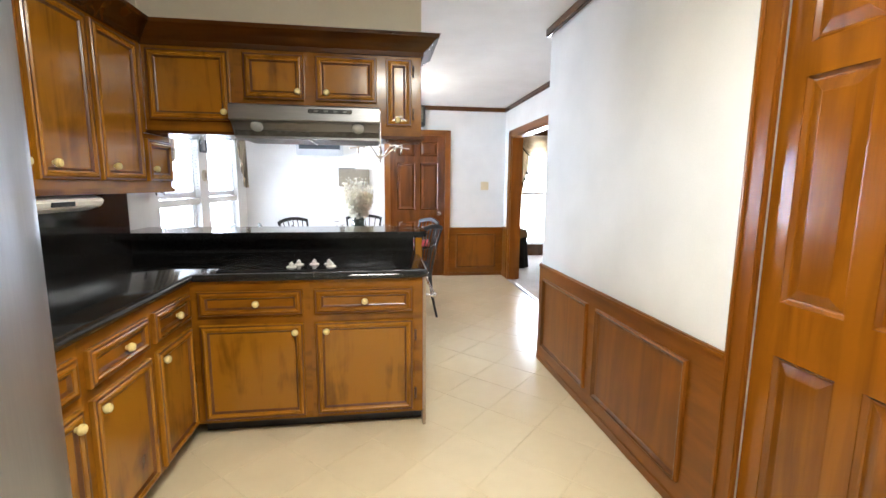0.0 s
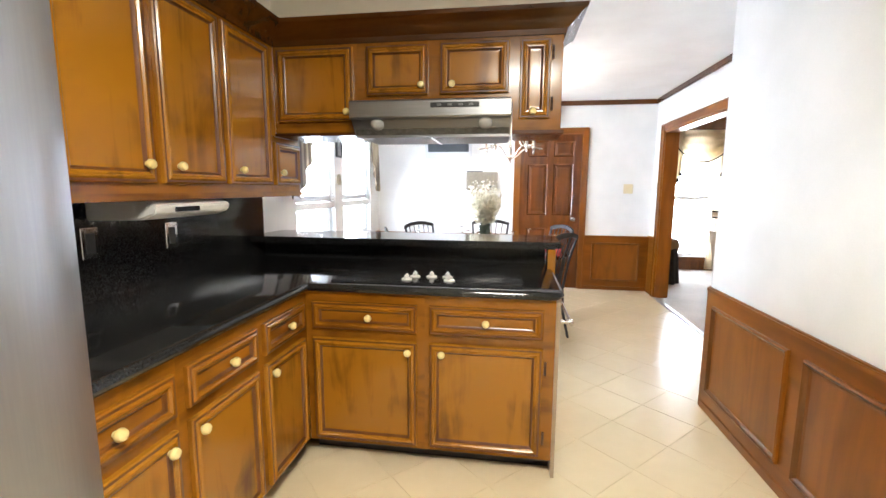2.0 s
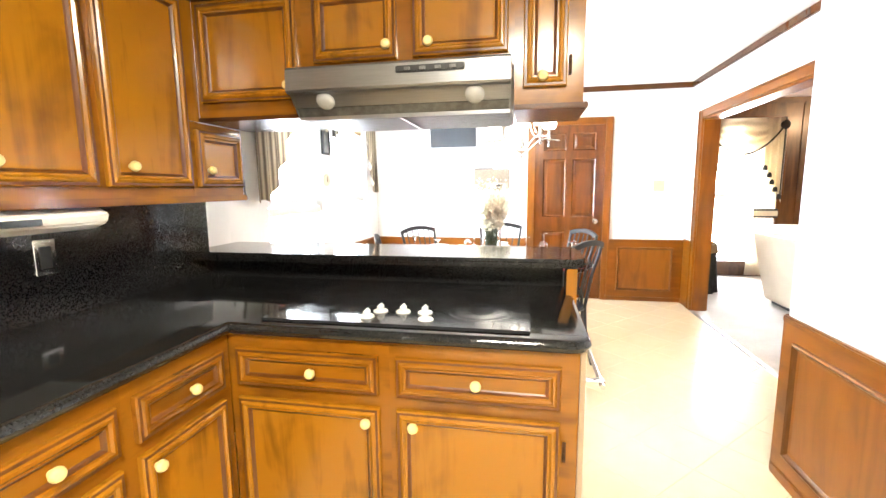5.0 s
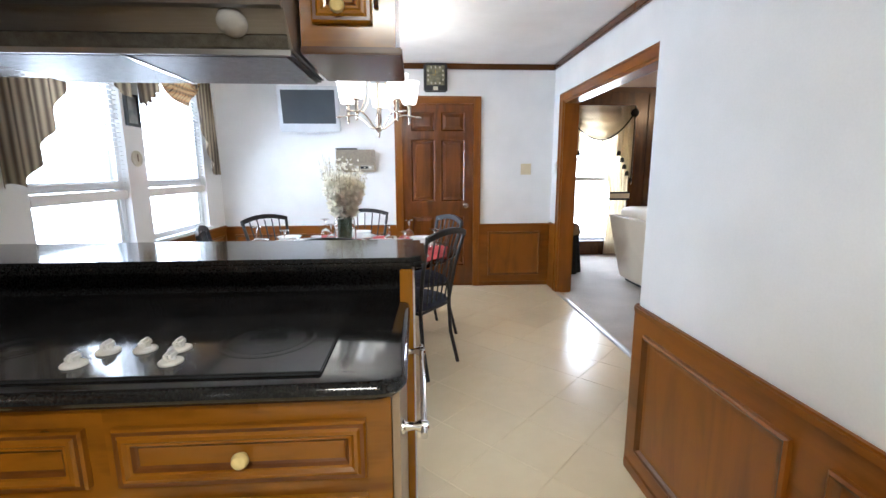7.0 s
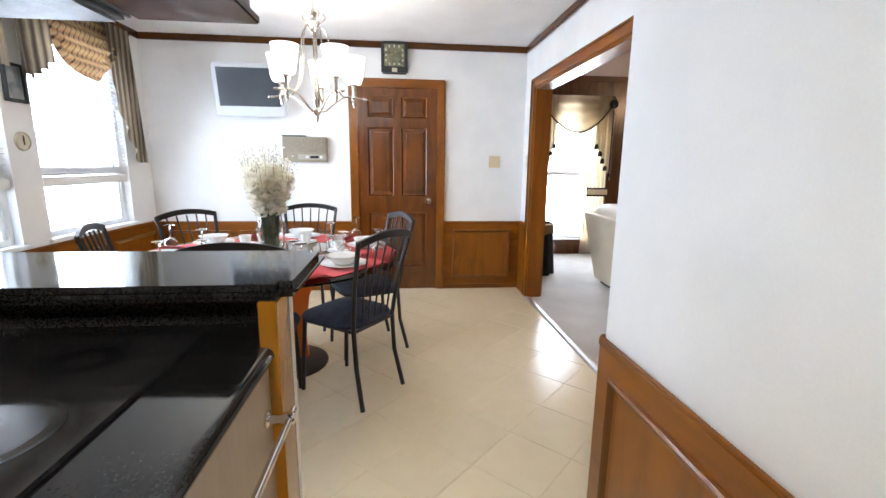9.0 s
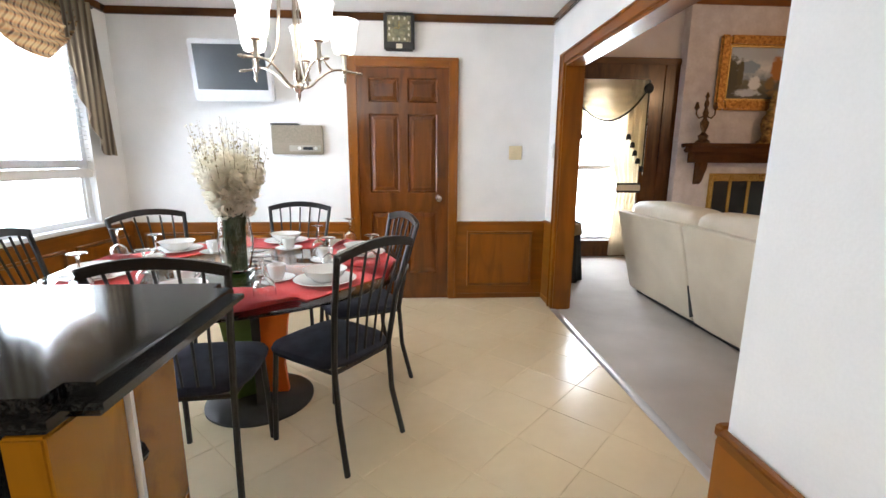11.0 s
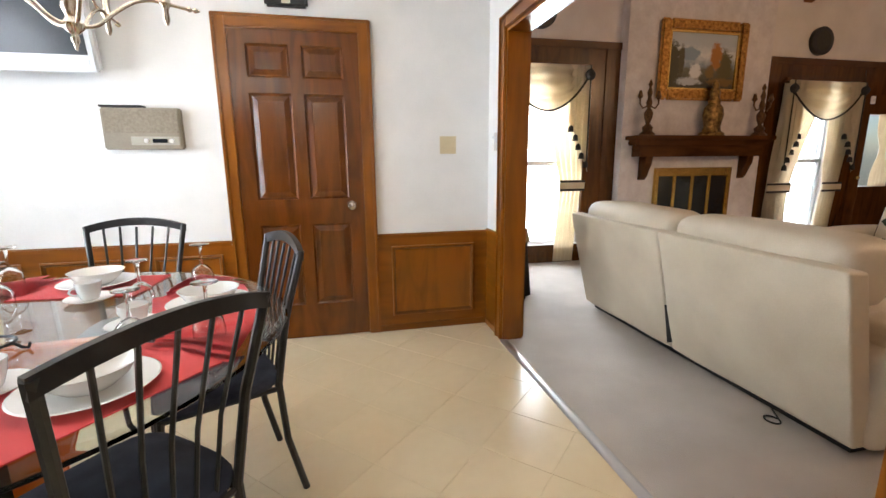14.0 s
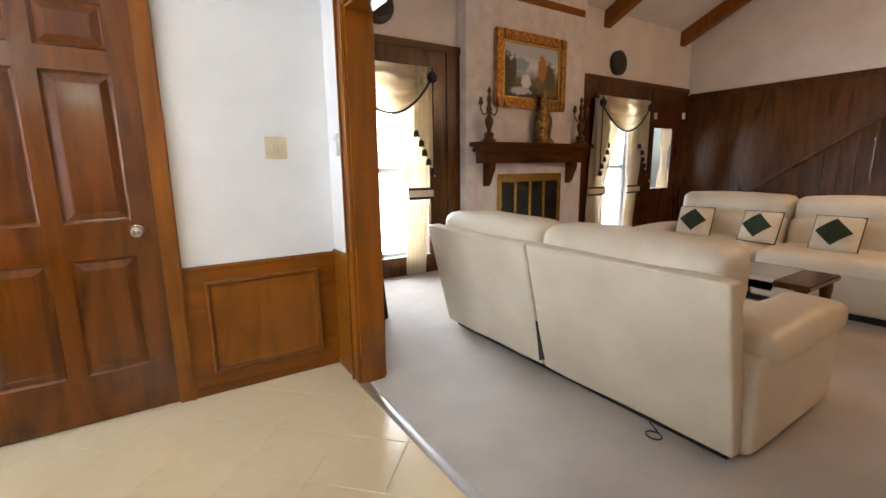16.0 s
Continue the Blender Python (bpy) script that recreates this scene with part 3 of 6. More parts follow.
casing("casing_far_door", "-y", 7.138, 0.547, 1.323, 2.018, 0.082)
casing("casing_pantry", "-x", 1.618, 1.447, 2.033, 2.018, 0.082)
casing("casing_opening", "-x", 2.213, 4.62, 6.78, 2.0, 0.085, label="wide dark brown casing round the living room opening")
casing("casing_opening_living", "+x", 2.341, 4.62, 6.78, 2.0, 0.085, label="wide dark brown casing round the living room opening")
j = tagged(new("jamb_opening"), "brown wooden jamb lining of the wide opening", "door jamb", kind="structure")
part("side", boxed(2.205, 2.345, 4.62, 4.638, 0, 1.982), TRIM, j)
part("side", boxed(2.205, 2.345, 6.762, 6.78, 0, 1.982), TRIM, j)
part("top", boxed(2.205, 2.345, 4.62, 6.78, 1.982, 2.0), TRIM_Y, j)


def six_panel(name, m, w, h, mat, label, knob_u, columns, knob_mat=BRASS):
    """A six-panel door: leaf, six raised panels and a round knob. m: lower corner of its face."""
    d = thing(name, m.translation, label, "door", kind="structure")
    bm = B()
    t = 0.035
    st, mid = columns
    pw = (w - 2 * st - mid) / 2
    rows = [(0.24, 0.80), (0.97, 1.635), (1.73, 1.925)]

    def slab(u0, u1, v0, v1, w0, w1):
        vs = [bm.verts.new(m @ Vector(c)) for c in ((u0, v0, w0), (u1, v0, w0), (u1, v1, w0), (u0, v1, w0), (u0, v0, w1), (u1, v0, w1), (u1, v1, w1), (u0, v1, w1))]
        for q in ((0, 1, 2, 3), (4, 5, 6, 7), (0, 1, 5, 4), (1, 2, 6, 5), (2, 3, 7, 6), (3, 0, 4, 7)):
            bm.faces.new([vs[i] for i in q])

    slab(0, w, 0, h, -t, -0.016)
    for u0, u1 in ((0, st), (st + pw, st + pw + mid), (w - st, w)):
        slab(u0, u1, 0, h, -0.016, 0)
    edges = [0] + [e for r in rows for e in r] + [h]
    for i in range(0, len(edges), 2):
        for u0 in (st, st + pw + mid):
            slab(u0, u0 + pw, edges[i], edges[i + 1], -0.016, 0)
    leaf = part("leaf", bm, mat, d)
    for v0, v1 in rows:
        for u0 in (st, st + pw + mid):
            mm = m @ Matrix.Translation((u0, v0, -0.016))
            part("panel", rings_panel(B(), pw, v1 - v0, [(0, 0), (0.0, 0.012), (0.010, 0.003), (0.016, 0.002), (0.045, 0.011), (0.05, 0.012)], mm), mat, d)
    mm = m @ Matrix.Translation((knob_u, 0.92, 0))
    part("knob", lathe(B(), [(0.030, 0), (0.030, 0.006), (0.012, 0.010), (0.011, 0.030), (0.024, 0.040), (0.029, 0.052), (0.024, 0.064), (0.008, 0.070)], mm, 20), knob_mat, d, "satin brass door knob", smooth=True)
    return d


six_panel("door_far", facing(0.540, 7.128, 0.008, "-y"), 0.79, 2.02, DOORW, "closed dark-stained six-panel wooden door", 0.70, (0.105, 0.075), NICKEL)
pd = six_panel("door_pantry", facing(1.628, 2.041, 0.008, "-x"), 0.602, 2.02, PANTRYW, "closed narrow six-panel pantry door in orange-brown wood", 0.55, (0.075, 0.07))
for z in (0.36, 1.80):
    part("hinge", tube(B(), [(1.606, 2.043, z - 0.045), (1.606, 2.043, z + 0.045)], 0.008, 8), BRASS, pd, "aged brass hinge", smooth=True)


# ---------------- windows ----------------
def window_unit(name, a0, a1, z0, z1, way, face, label, sash=0.5, blind_drop=0.9):
    """A double-hung window. way '+x': in a wall along y that looks to +x at 'face'; '-y': in a wall along x."""
    n = thing(name, (face, (a0 + a1) / 2, z0) if way == "+x" else ((a0 + a1) / 2, face, z0), label, "window", kind="structure")

    def bx(p0, p1, d0, d1, q0, q1):
        # d: depth behind the face
        if way == "+x":
            return boxed(face - d1, face - d0, p0, p1, q0, q1)
        return boxed(p0, p1, face + d0, face + d1, q0, q1)

    f = 0.045
    zm = z0 + (z1 - z0) * sash
    part("window_frame", bx(a0, a0 + f, 0.05, 0.12, z0, z1), VINYL, n)
    part("window_frame", bx(a1 - f, a1, 0.05, 0.12, z0, z1), VINYL, n)
    part("window_frame", bx(a0 + f, a1 - f, 0.05, 0.12, z1 - f, z1), VINYL, n)
    part("window_frame", bx(a0 + f, a1 - f, 0.05, 0.12, z0, z0 + f), VINYL, n)
    part("meeting_rail", bx(a0 + f, a1 - f, 0.045, 0.11, zm - 0.03, zm + 0.03), VINYL, n)
    for q0, q1, dd in ((z0 + f, zm - 0.03, 0.06), (zm + 0.03, z1 - f, 0.085)):
        s = part("sash", bx(a0 + f, a0 + f + 0.03, dd, dd + 0.03, q0, q1), VINYL, n)
        part("stile", bx(a1 - f - 0.03, a1 - f, dd, dd + 0.03, q0, q1), VINYL, s)
        p = part("pane", bx(a0 + f + 0.03, a1 - f - 0.03, dd + 0.012, dd + 0.016, q0, q1), PANE, n)
        p.visible_shadow = False
    part("window_sill", bx(a0 - 0.03, a1 + 0.03, -0.03, 0.05, z0 - 0.025, z0 + 0.004), VINYL, n, bevel=0.005)
    # raised blind: a stack of thin slats under a head rail
    part("blind_rail", bx(a0 + 0.01, a1 - 0.01, 0.006, 0.044, z1 - 0.04, z1 - 0.002), WHITEP, n)
    z = z1 - 0.06
    while z > z1 - blind_drop:
        part("blind_slat", bx(a0 + 0.012, a1 - 0.012, 0.012, 0.040, z - 0.0015, z + 0.0015), WHITEP, n)
        z -= 0.032
    part("blind_bottom", bx(a0 + 0.012, a1 - 0.012, 0.008, 0.046, z1 - blind_drop - 0.055, z1 - blind_drop + 0.01), WHITEP, n, "stacked slats and bottom rail of the blind", bevel=0.006)
    return n


window_unit("window_1", 4.74, 5.60, 0.765, 2.22, "+x", -1.40, "white double-hung dining window, blind lowered half way", 0.31, 1.05)
window_unit("window_2", 5.83, 6.78, 0.765, 2.22, "+x", -1.40, "white double-hung dining window, blind lowered half way", 0.31, 1.05)
window_unit("window_3", 2.95, 3.95, 0.22, 2.15, "-y", 8.90, "tall white living room window", 0.5, 0.10)
window_unit("window_4", 6.82, 7.62, 0.22, 2.15, "-y", 8.90, "tall white living room window with blind", 0.5, 1.9)
bp = tagged(part("backdrop", boxed(-3.2, -3.15, 2.0, 22.0, -0.5, 5.5), SKYGLOW), "blank bright daylight outside the dining windows", "backdrop", kind="structure")
bp2 = tagged(part("backdrop", boxed(0.5, 10.5, 10.6, 10.65, -0.5, 4.5), SKYGLOW), "blank bright daylight outside the living room", "backdrop", kind="structure")


# ---------------- kitchen ----------------
def base_unit(name, x0, x1, y0, y1, way, drawer, door, label):
    """Base cabinet with one drawer over one door. drawer, door: (u0, u1, v0, v1, knob_u) along the face."""
    c = thing(name, ((x0 + x1) / 2, (y0 + y1) / 2, 0), label, "cabinet", "base cabinets")
    if way == "-y":
        part("body", boxed(x0, x1, y0, y1, 0.088, 0.845), CAB_X, c)
        part("plinth", boxed(x0, x1, y0 + 0.09, y1, 0, 0.088), BLACK, c, "dark recessed plinth")
        m0 = facing(0, y0, 0, "-y")
    else:
        part("body", boxed(x0, x1, y0, y1, 0.088, 0.845), CAB_Y, c)
        part("plinth", boxed(x0, x1 - 0.09, y0, y1, 0, 0.088), BLACK, c, "dark recessed plinth")
        m0 = facing(x1, 0, 0, "+x")
    for nm, spec, mat in (("drawer", drawer, CAB_X if way == "-y" else CAB_Y), ("door", door, CAB)):
        if not spec:
            continue
        u0, u1, v0, v1, ku = spec
        front(nm, c, m0 @ Matrix.Translation((u0, v0, 0.001)), u1 - u0, v1 - v0, mat, (ku - u0, (v1 - v0) / 2 if nm == "drawer" else v1 - v0 - 0.045))
    return c


YF = 3.085
b1 = base_unit("base_cabinet", -0.53, 0.045, YF, 3.70, "-y", (-0.495, 0.010, 0.662, 0.794, -0.215), (-0.495, 0.010, 0.110, 0.618, -0.030), "orange-brown wooden base cabinet under the cooktop, drawer over door")
b2 = base_unit("base_cabinet", 0.045, 0.63, YF, 3.70, "-y", (0.068, 0.577, 0.662, 0.794, 0.325), (0.068, 0.577, 0.110, 0.618, 0.127), "orange-brown wooden base cabinet under the cooktop, drawer over door")
for z in (0.2, 0.53):
    part("hinge", tube(B(), [(0.590, YF - 0.012, z - 0.03), (0.590, YF - 0.012, z + 0.03)], 0.006, 6), BRONZE, b2, "dark bronze hinge", smooth=True)
XF = -0.53
for y0, y1, d, kd in ((1.76, 2.255, (1.79, 2.232), (2.19,)), (2.255, 2.672, (2.283, 2.648), (2.32,)), (2.672, 3.08, (2.70, 3.035), (2.74,))):
    base_unit("base_cabinet", -1.15, XF, y0, y1, "+x", (d[0], d[1], 0.665, 0.795, (d[0] + d[1]) / 2 + 0.02), (d[0], d[1], 0.110, 0.625, kd[0]), "orange-brown wooden base cabinet against the kitchen wall, drawer over door")

# worktop: L-shaped granite with rounded front edge
w = thing("worktop", (-0.2, 3.2, 0.845), "polished black granite worktop, L-shaped", "worktop")
bm = B()
corners = [(-1.15, 1.76), (-0.50, 1.76), (-0.50, 3.055)] + [(0.60 + 0.06 * math.sin(radians(a)), 3.115 - 0.06 * math.cos(radians(a))) for a in range(0, 91, 15)] + [(0.66, 3.78), (-1.15, 3.78)]
prev = None
for inset, z in ((0.006, 0.845), (0.0, 0.852), (-0.004, 0.862), (0.0, 0.874), (0.006, 0.880), (0.016, 0.883)):
    ring = []
    for x, y in corners:
        ix = x - inset if x > -1.0 else x
        iy = y + inset if 2.9 < y < 3.5 else y
        ring.append(bm.verts.new((ix, iy, z)))
    if prev:
        for i in range(len(ring)):
            k = (i + 1) % len(ring)
            bm.faces.new((prev[i], prev[k], ring[k], ring[i]))
    else:
        bm.faces.new(ring)
    prev = ring
bm.faces.new(prev)
part("slab", bm, GRANITE, w, smooth=30)
# granite splash behind the cooktop, and wall splash
part("splash", boxed(-1.15, 0.63, 3.78, 3.80, 0.88, 1.005), GRANITE, w)
part("splash", boxed(-1.16, -1.14, 1.76, 3.78, 0.884, 1.315), GRANITE, w, "black granite wall splash")
# knee wall and end panel under the bar
tagged(part("wall_bar", boxed(-1.16, 0.63, 3.80, 3.92, 0, 1.005), CAB_X), "wooden knee wall under the raised bar", "wall", kind="structure")
ep = thing("end_panel", (0.64, 3.4, 0), "wooden end panel of the kitchen peninsula, pale reflection put into its tan colour", "panel")
# glossy wood; its pale reflection is put into an even tan colour
part("board", boxed(0.632, 0.648, 3.09, 3.62, 0.0, 0.845), mottled("tan_reflection_wood", (0.30, 0.225, 0.15), (0.38, 0.29, 0.20), 5, 0.35, bump=0.1, fine=90, stretch=(1, 1, 0.15)), ep)
part("post_board", boxed(0.632, 0.674, 3.62, 3.735, 0.0, 0.991), CAB, ep, "brown wooden bar end", bevel=0.003)
part("corner_strip", boxed(0.640, 0.680, 3.735, 3.741, 0.0, 0.99), WHITEP, ep, "pale edge strip")
bt = thing("bar_top", (-0.2, 3.75, 1.005), "polished black granite raised bar top", "bar counter")
bm = boxed(-1.16, 0.718, 3.61, 4.035, 0.992, 1.030)
bmesh.ops.bevel(bm, geom=[e for e in bm.edges if abs(e.verts[0].co.x - e.verts[1].co.x) < 1e-4 and e.verts[0].co.x > 0 and abs(e.verts[0].co.z - e.verts[1].co.z) > 0.01], offset=0.03, segments=4, affect="EDGES")
bmesh.ops.bevel(bm, geom=[e for e in bm.edges if abs(e.verts[0].co.z - e.verts[1].co.z) < 1e-4], offset=0.0184, segments=6, affect="EDGES", clamp_overlap=True)
part("slab", bm, GRANITE, bt, smooth=60)

# cooktop
ct = thing("cooktop", (0.03, 3.46, 0.883), "black glass electric cooktop with five white knobs", "cooktop")
bm = boxed(-0.41, 0.485, 3.10, 3.69, 0.8835, 0.893)
part("glass", bm, CERAMIC, ct, bevel=0.003)
for x, y, r in ((-0.275, 3.53, 0.10), (0.305, 3.555, 0.085), (-0.27, 3.28, 0.08), (0.317, 3.29, 0.115), (0.02, 3.53, 0.07)):
    bm = B()
    lathe(bm, [(r, 0.8932), (r, 0.8936), (r * 0.93, 0.8937), (r * 0.93, 0.8932)], Matrix.Translation((x, y, 0)), 40, cap=False)
    ringo = part("burner_ring", bm, RING, ct, "grey printed burner ring")
    bm = B()
    lathe(bm, [(r * 0.8, 0.8932), (r * 0.8, 0.8935), (r * 0.4, 0.8936), (r * 0.4, 0.8932)], Matrix.Translation((x, y, 0)), 40, cap=False)
    part("element_print", bm, RING, ringo)
for x, y in ((-0.056, 3.165), (-0.031, 3.235), (0.05, 3.24), (0.128, 3.24), (0.147, 3.165)):
    mm = Matrix.Translation((x, y, 0.893))
    k = part("control_knob", lathe(B(), [(0.025, 0), (0.026, 0.003), (0.024, 0.006), (0.012, 0.009), (0.010, 0.016)], mm, 24), WHITEP, ct, "white control knob", smooth=30)
    part("grip", boxed(x - 0.009, x + 0.009, y - 0.019, y + 0.019, 0.901, 0.921), WHITEP, k, bevel=0.006)

# chrome towel bar on the end panel
tb = thing("towel_bar", (0.65, 3.33, 0.78), "polished chrome towel bar on the peninsula end", "towel bar")
part("bar", tube(B(), [(0.70, 3.11, 0.728), (0.70, 3.62, 0.728)], 0.008, 12), CHROME, tb, smooth=True)
for y in (3.15, 3.58):
    part("post", lathe(B(), [(0.020, 0), (0.020, 0.006), (0.011, 0.010), (0.009, 0.030), (0.014, 0.042), (0.014, 0.060), (0.010, 0.064)], Matrix.Translation((0.6475, y, 0.728)) @ Matrix.Rotation(radians(90), 4, "Y"), 16), CHROME, tb, smooth=True)

# upper cabinets over the peninsula (open to both sides underneath)
YU = 3.37


def upper(name, x0, x1, z0, z1, doors, label, depth=0.30):
    c = thing(name, ((x0 + x1) / 2, YU + depth / 2, z0), label, "cabinet", "upper cabinets")
    part("body", boxed(x0, x1, YU, YU + depth, z0, z1), CAB_X, c)
    for u0, u1, v0, v1, ku, kv in doors:
        m = facing(u0, YU, v0, "-y") @ Matrix.Translation((0, 0, 0.001))
        front("door", c, m, u1 - u0, v1 - v0, CAB, (ku - u0, kv - v0))
    return c


ZT = 2.04
upper("wall_cabinet", -0.80, -0.352, 1.60, ZT, [(-0.775, -0.372, 1.655, 2.012, -0.402, 1.70)], "dark orange-brown wooden wall cabinet beside the hood")
upper("wall_cabinet", -0.352, 0.418, 1.735, ZT, [(-0.302, 0.010, 1.775, 2.012, -0.022, 1.818), (0.068, 0.398, 1.775, 2.012, 0.128, 1.818)], "wooden wall cabinet above the range hood, two doors")
u4 = upper("wall_cabinet", 0.418, 0.645, 1.60, ZT, [(0.448, 0.590, 1.653, 2.012, 0.512, 1.684)], "narrow wooden wall cabinet at the peninsula end")
for z in (1.72, 1.95):
    part("hinge", tube(B(), [(0.600, YU - 0.01, z - 0.03), (0.600, YU - 0.01, z + 0.03)], 0.006, 6), BRONZE, u4, "dark bronze hinge", smooth=True)
solid("bottom_rail", boxed(-0.80, -0.352, YU - 0.012, YU + 0.31, 1.585, 1.60), DARK_X, "wooden lip under the wall cabinet", "trim", kind="structure", bevel=0.003)
solid("bottom_rail", boxed(0.418, 0.660, YU - 0.014, YU + 0.31, 1.582, 1.60), DARK_X, "wooden lip under the wall cabinet", "trim", kind="structure", bevel=0.003)


def crown_loft(name, path, z, label):
    """Stepped cornice along a path of plan points, flaring outwards; out: unit outward vectors."""
    bm = B()
    prev = None
    prof = ((0.0, -0.012), (0.010, -0.010), (0.014, 0.012), (0.024, 0.020), (0.044, 0.038), (0.072, 0.066), (0.090, 0.074), (0.096, 0.092), (0.0, 0.094))
    for (x, y), (ox, oy) in path:
        ring = [bm.verts.new((x + ox * o, y + oy * o, z + h)) for o, h in prof]
        if prev:
            for i in range(len(ring) - 1):
                bm.faces.new((prev[i], prev[i + 1], ring[i + 1], ring[i]))
        prev = ring
    return solid(name, bm, CORNICE, label, "cornice", kind="structure", smooth=25)


crown_loft("cabinet_cornice", [((-0.80, 1.0), (1, 0)), ((-0.80, YU), (1, -1)), ((0.645, YU), (1, -1)), ((0.645, YU + 0.30), (1, 1)), ((-0.80, YU + 0.30), (0, 1))], ZT, "dark stained wooden cornice along the wall cabinets")
tagged(part("soffit", boxed(-1.16, 0.645, YU + 0.002, YU + 0.298, ZT + 0.05, CEILING), SOFFIT), "cream painted soffit above the peninsula cabinets", "soffit", kind="structure")
tagged(part("soffit", boxed(-1.16, -0.802, -0.9, YU, ZT + 0.05, CEILING), SOFFIT), "cream painted soffit above the wall cabinets", "soffit", kind="structure")

# left wall cabinets, face looks to +x
XU = -0.80


def upper_left(y0, y1, z0, z1, doors, label):
    c = thing("wall_cabinet", (-0.97, (y0 + y1) / 2, z0), label, "cabinet", "upper cabinets")
    part("body", boxed(-1.15, XU, y0, y1, z0, z1), CAB_Y, c)
    for u0, u1, v0, v1, ku, kv in doors:
        front("door", c, facing(XU, u0, v0, "+x") @ Matrix.Translation((0, 0, 0.001)), u1 - u0, v1 - v0, CAB, (ku - u0, kv - v0))
    return c


c1 = upper_left(1.76, 2.56, 1.30, ZT, [(1.80, 2.165, 1.335, 2.01, 2.12, 1.395), (2.195, 2.535, 1.335, 2.01, 2.495, 1.397)], "orange-brown wooden wall cabinet, two doors with ivory knobs")
for z in (1.43, 1.92):
    part("hinge", tube(B(), [(XU + 0.008, 2.188, z - 0.03), (XU + 0.008, 2.188, z + 0.03)], 0.006, 6), BRONZE, c1, "dark bronze hinge", smooth=True)
c2 = upper_left(2.56, 3.305, 1.30, ZT, [(2.572, 2.912, 1.335, 2.01, 2.64, 1.397), (2.943, 3.29, 1.335, 2.01, 3.02, 1.40)], "orange-brown wooden wall cabinet, two doors with ivory knobs")
part("corner_filler", boxed(-1.15, XU, 3.305, 3.368, 1.586, ZT), CAB, c2)
upper_left(3.307, 3.61, 1.30, 1.583, [(3.328, 3.592, 1.335, 1.555, 3.375, 1.40)], "low wooden wall cabinet under the corner")
solid("light_rail", boxed(-1.15, XU + 0.012, 1.76, 3.622, 1.275, 1.30), CAB_Y, "wooden rail under the wall cabinets", "trim", kind="structure", bevel=0.004)

# range hood
HX0, HX1 = -0.346, 0.412
h = thing("range_hood", (0.033, 3.45, 1.57), "brushed steel under-cabinet range hood", "range hood")


def along_x(prof, x0, x1):
    """A solid of one profile of (y, z) points, drawn out along x."""
    bm = B()
    ends = [[bm.verts.new((x, y, z)) for y, z in prof] for x in (x0, x1)]
    for i in range(len(prof)):
        k = (i + 1) % len(prof)
        bm.faces.new((ends[0][i], ends[0][k], ends[1][k], ends[1][i]))
    for e in ends:
        bm.faces.new(e)
    return bm


part("fascia", along_x([(3.255, 1.733), (3.235, 1.730), (3.229, 1.722), (3.226, 1.655), (3.231, 1.647), (3.246, 1.644), (3.250, 1.652), (3.242, 1.720), (3.365, 1.724), (3.365, 1.733)], HX0, HX1), STEEL, h, "brushed steel front")
for x0, x1 in ((HX0, HX0 + 0.006), (HX1 - 0.006, HX1)):
    part("side_panel", along_x([(3.251, 1.719), (3.251, 1.650), (3.262, 1.638), (3.312, 1.580), (3.665, 1.580), (3.665, 1.719)], x0, x1), STEEL, h)
part("lamp_panel", along_x([(3.252, 1.650), (3.262, 1.640), (3.290, 1.606), (3.296, 1.612), (3.268, 1.650)], HX0 + 0.007, HX1 - 0.007), STEEL, h, "sloping steel panel with two lamps")
part("lower_box", along_x([(3.291, 1.604), (3.304, 1.582), (3.314, 1.573), (3.655, 1.573), (3.655, 1.70), (3.36, 1.70), (3.300, 1.614)], HX0 + 0.007, HX1 - 0.007), DSTEEL, h, "dark steel grease tray")
part("tray_lip", boxed(HX0 + 0.004, HX1 - 0.004, 3.308, 3.318, 1.566, 1.579), STEEL, h)
for x0, x1 in ((HX0 + 0.016, 0.026), (0.040, HX1 - 0.016)):
    part("filter", boxed(x0, x1, 3.325, 3.645, 1.566, 1.572), DSTEEL, h, "dark mesh filter", bevel=0.002)
part("divider", boxed(0.028, 0.038, 3.320, 3.65, 1.564, 1.5725), CHROME, h, "bright strip between the filters")
part("switch_slot", boxed(0.045, 0.270, 3.221, 3.228, 1.690, 1.712), BLACK, h, "black control slot", bevel=0.003)
for x in (0.085, 0.135, 0.185, 0.232):
    part("slide_switch", boxed(x - 0.010, x + 0.010, 3.217, 3.222, 1.696, 1.706), DSTEEL, h, bevel=0.001)
for x in (-0.222, 0.296):
    part("lamp", lathe(B(), [(0.032, -0.006), (0.032, 0.003), (0.029, 0.009), (0.018, 0.015), (0.004, 0.017)], Matrix.Translation((x, 3.272, 1.622)) @ Matrix.Rotation(radians(140), 4, "X"), 24), FROST, h, "round frosted hood lamp", smooth=True)

# fridge: steel body with curved door
f = thing("refrigerator", (-0.6, 1.3, 0), "stainless steel refrigerator with bowed door", "refrigerator")
part("body", boxed(-1.15, -0.29, 0.86, 1.74, 0.03, 1.78), STEEL_Z, f, bevel=0.01)
bm = B()
n = 14
rows = []
for z in (0.10, 1.775):
    ring = []
    for i in range(n + 1):
        u = i / n
        e = min(u, 1 - u)
        ring.append(bm.verts.new((-0.205 + 0.035 * math.sin(math.pi * u) - (0.03 * (1 - e / 0.05) ** 2 if e < 0.05 else 0), 0.855 + 0.89 * u, z)))
    ring += [bm.verts.new((-0.285, 1.745, z)), bm.verts.new((-0.285, 0.855, z))]
    rows.append(ring)
L = len(rows[0])
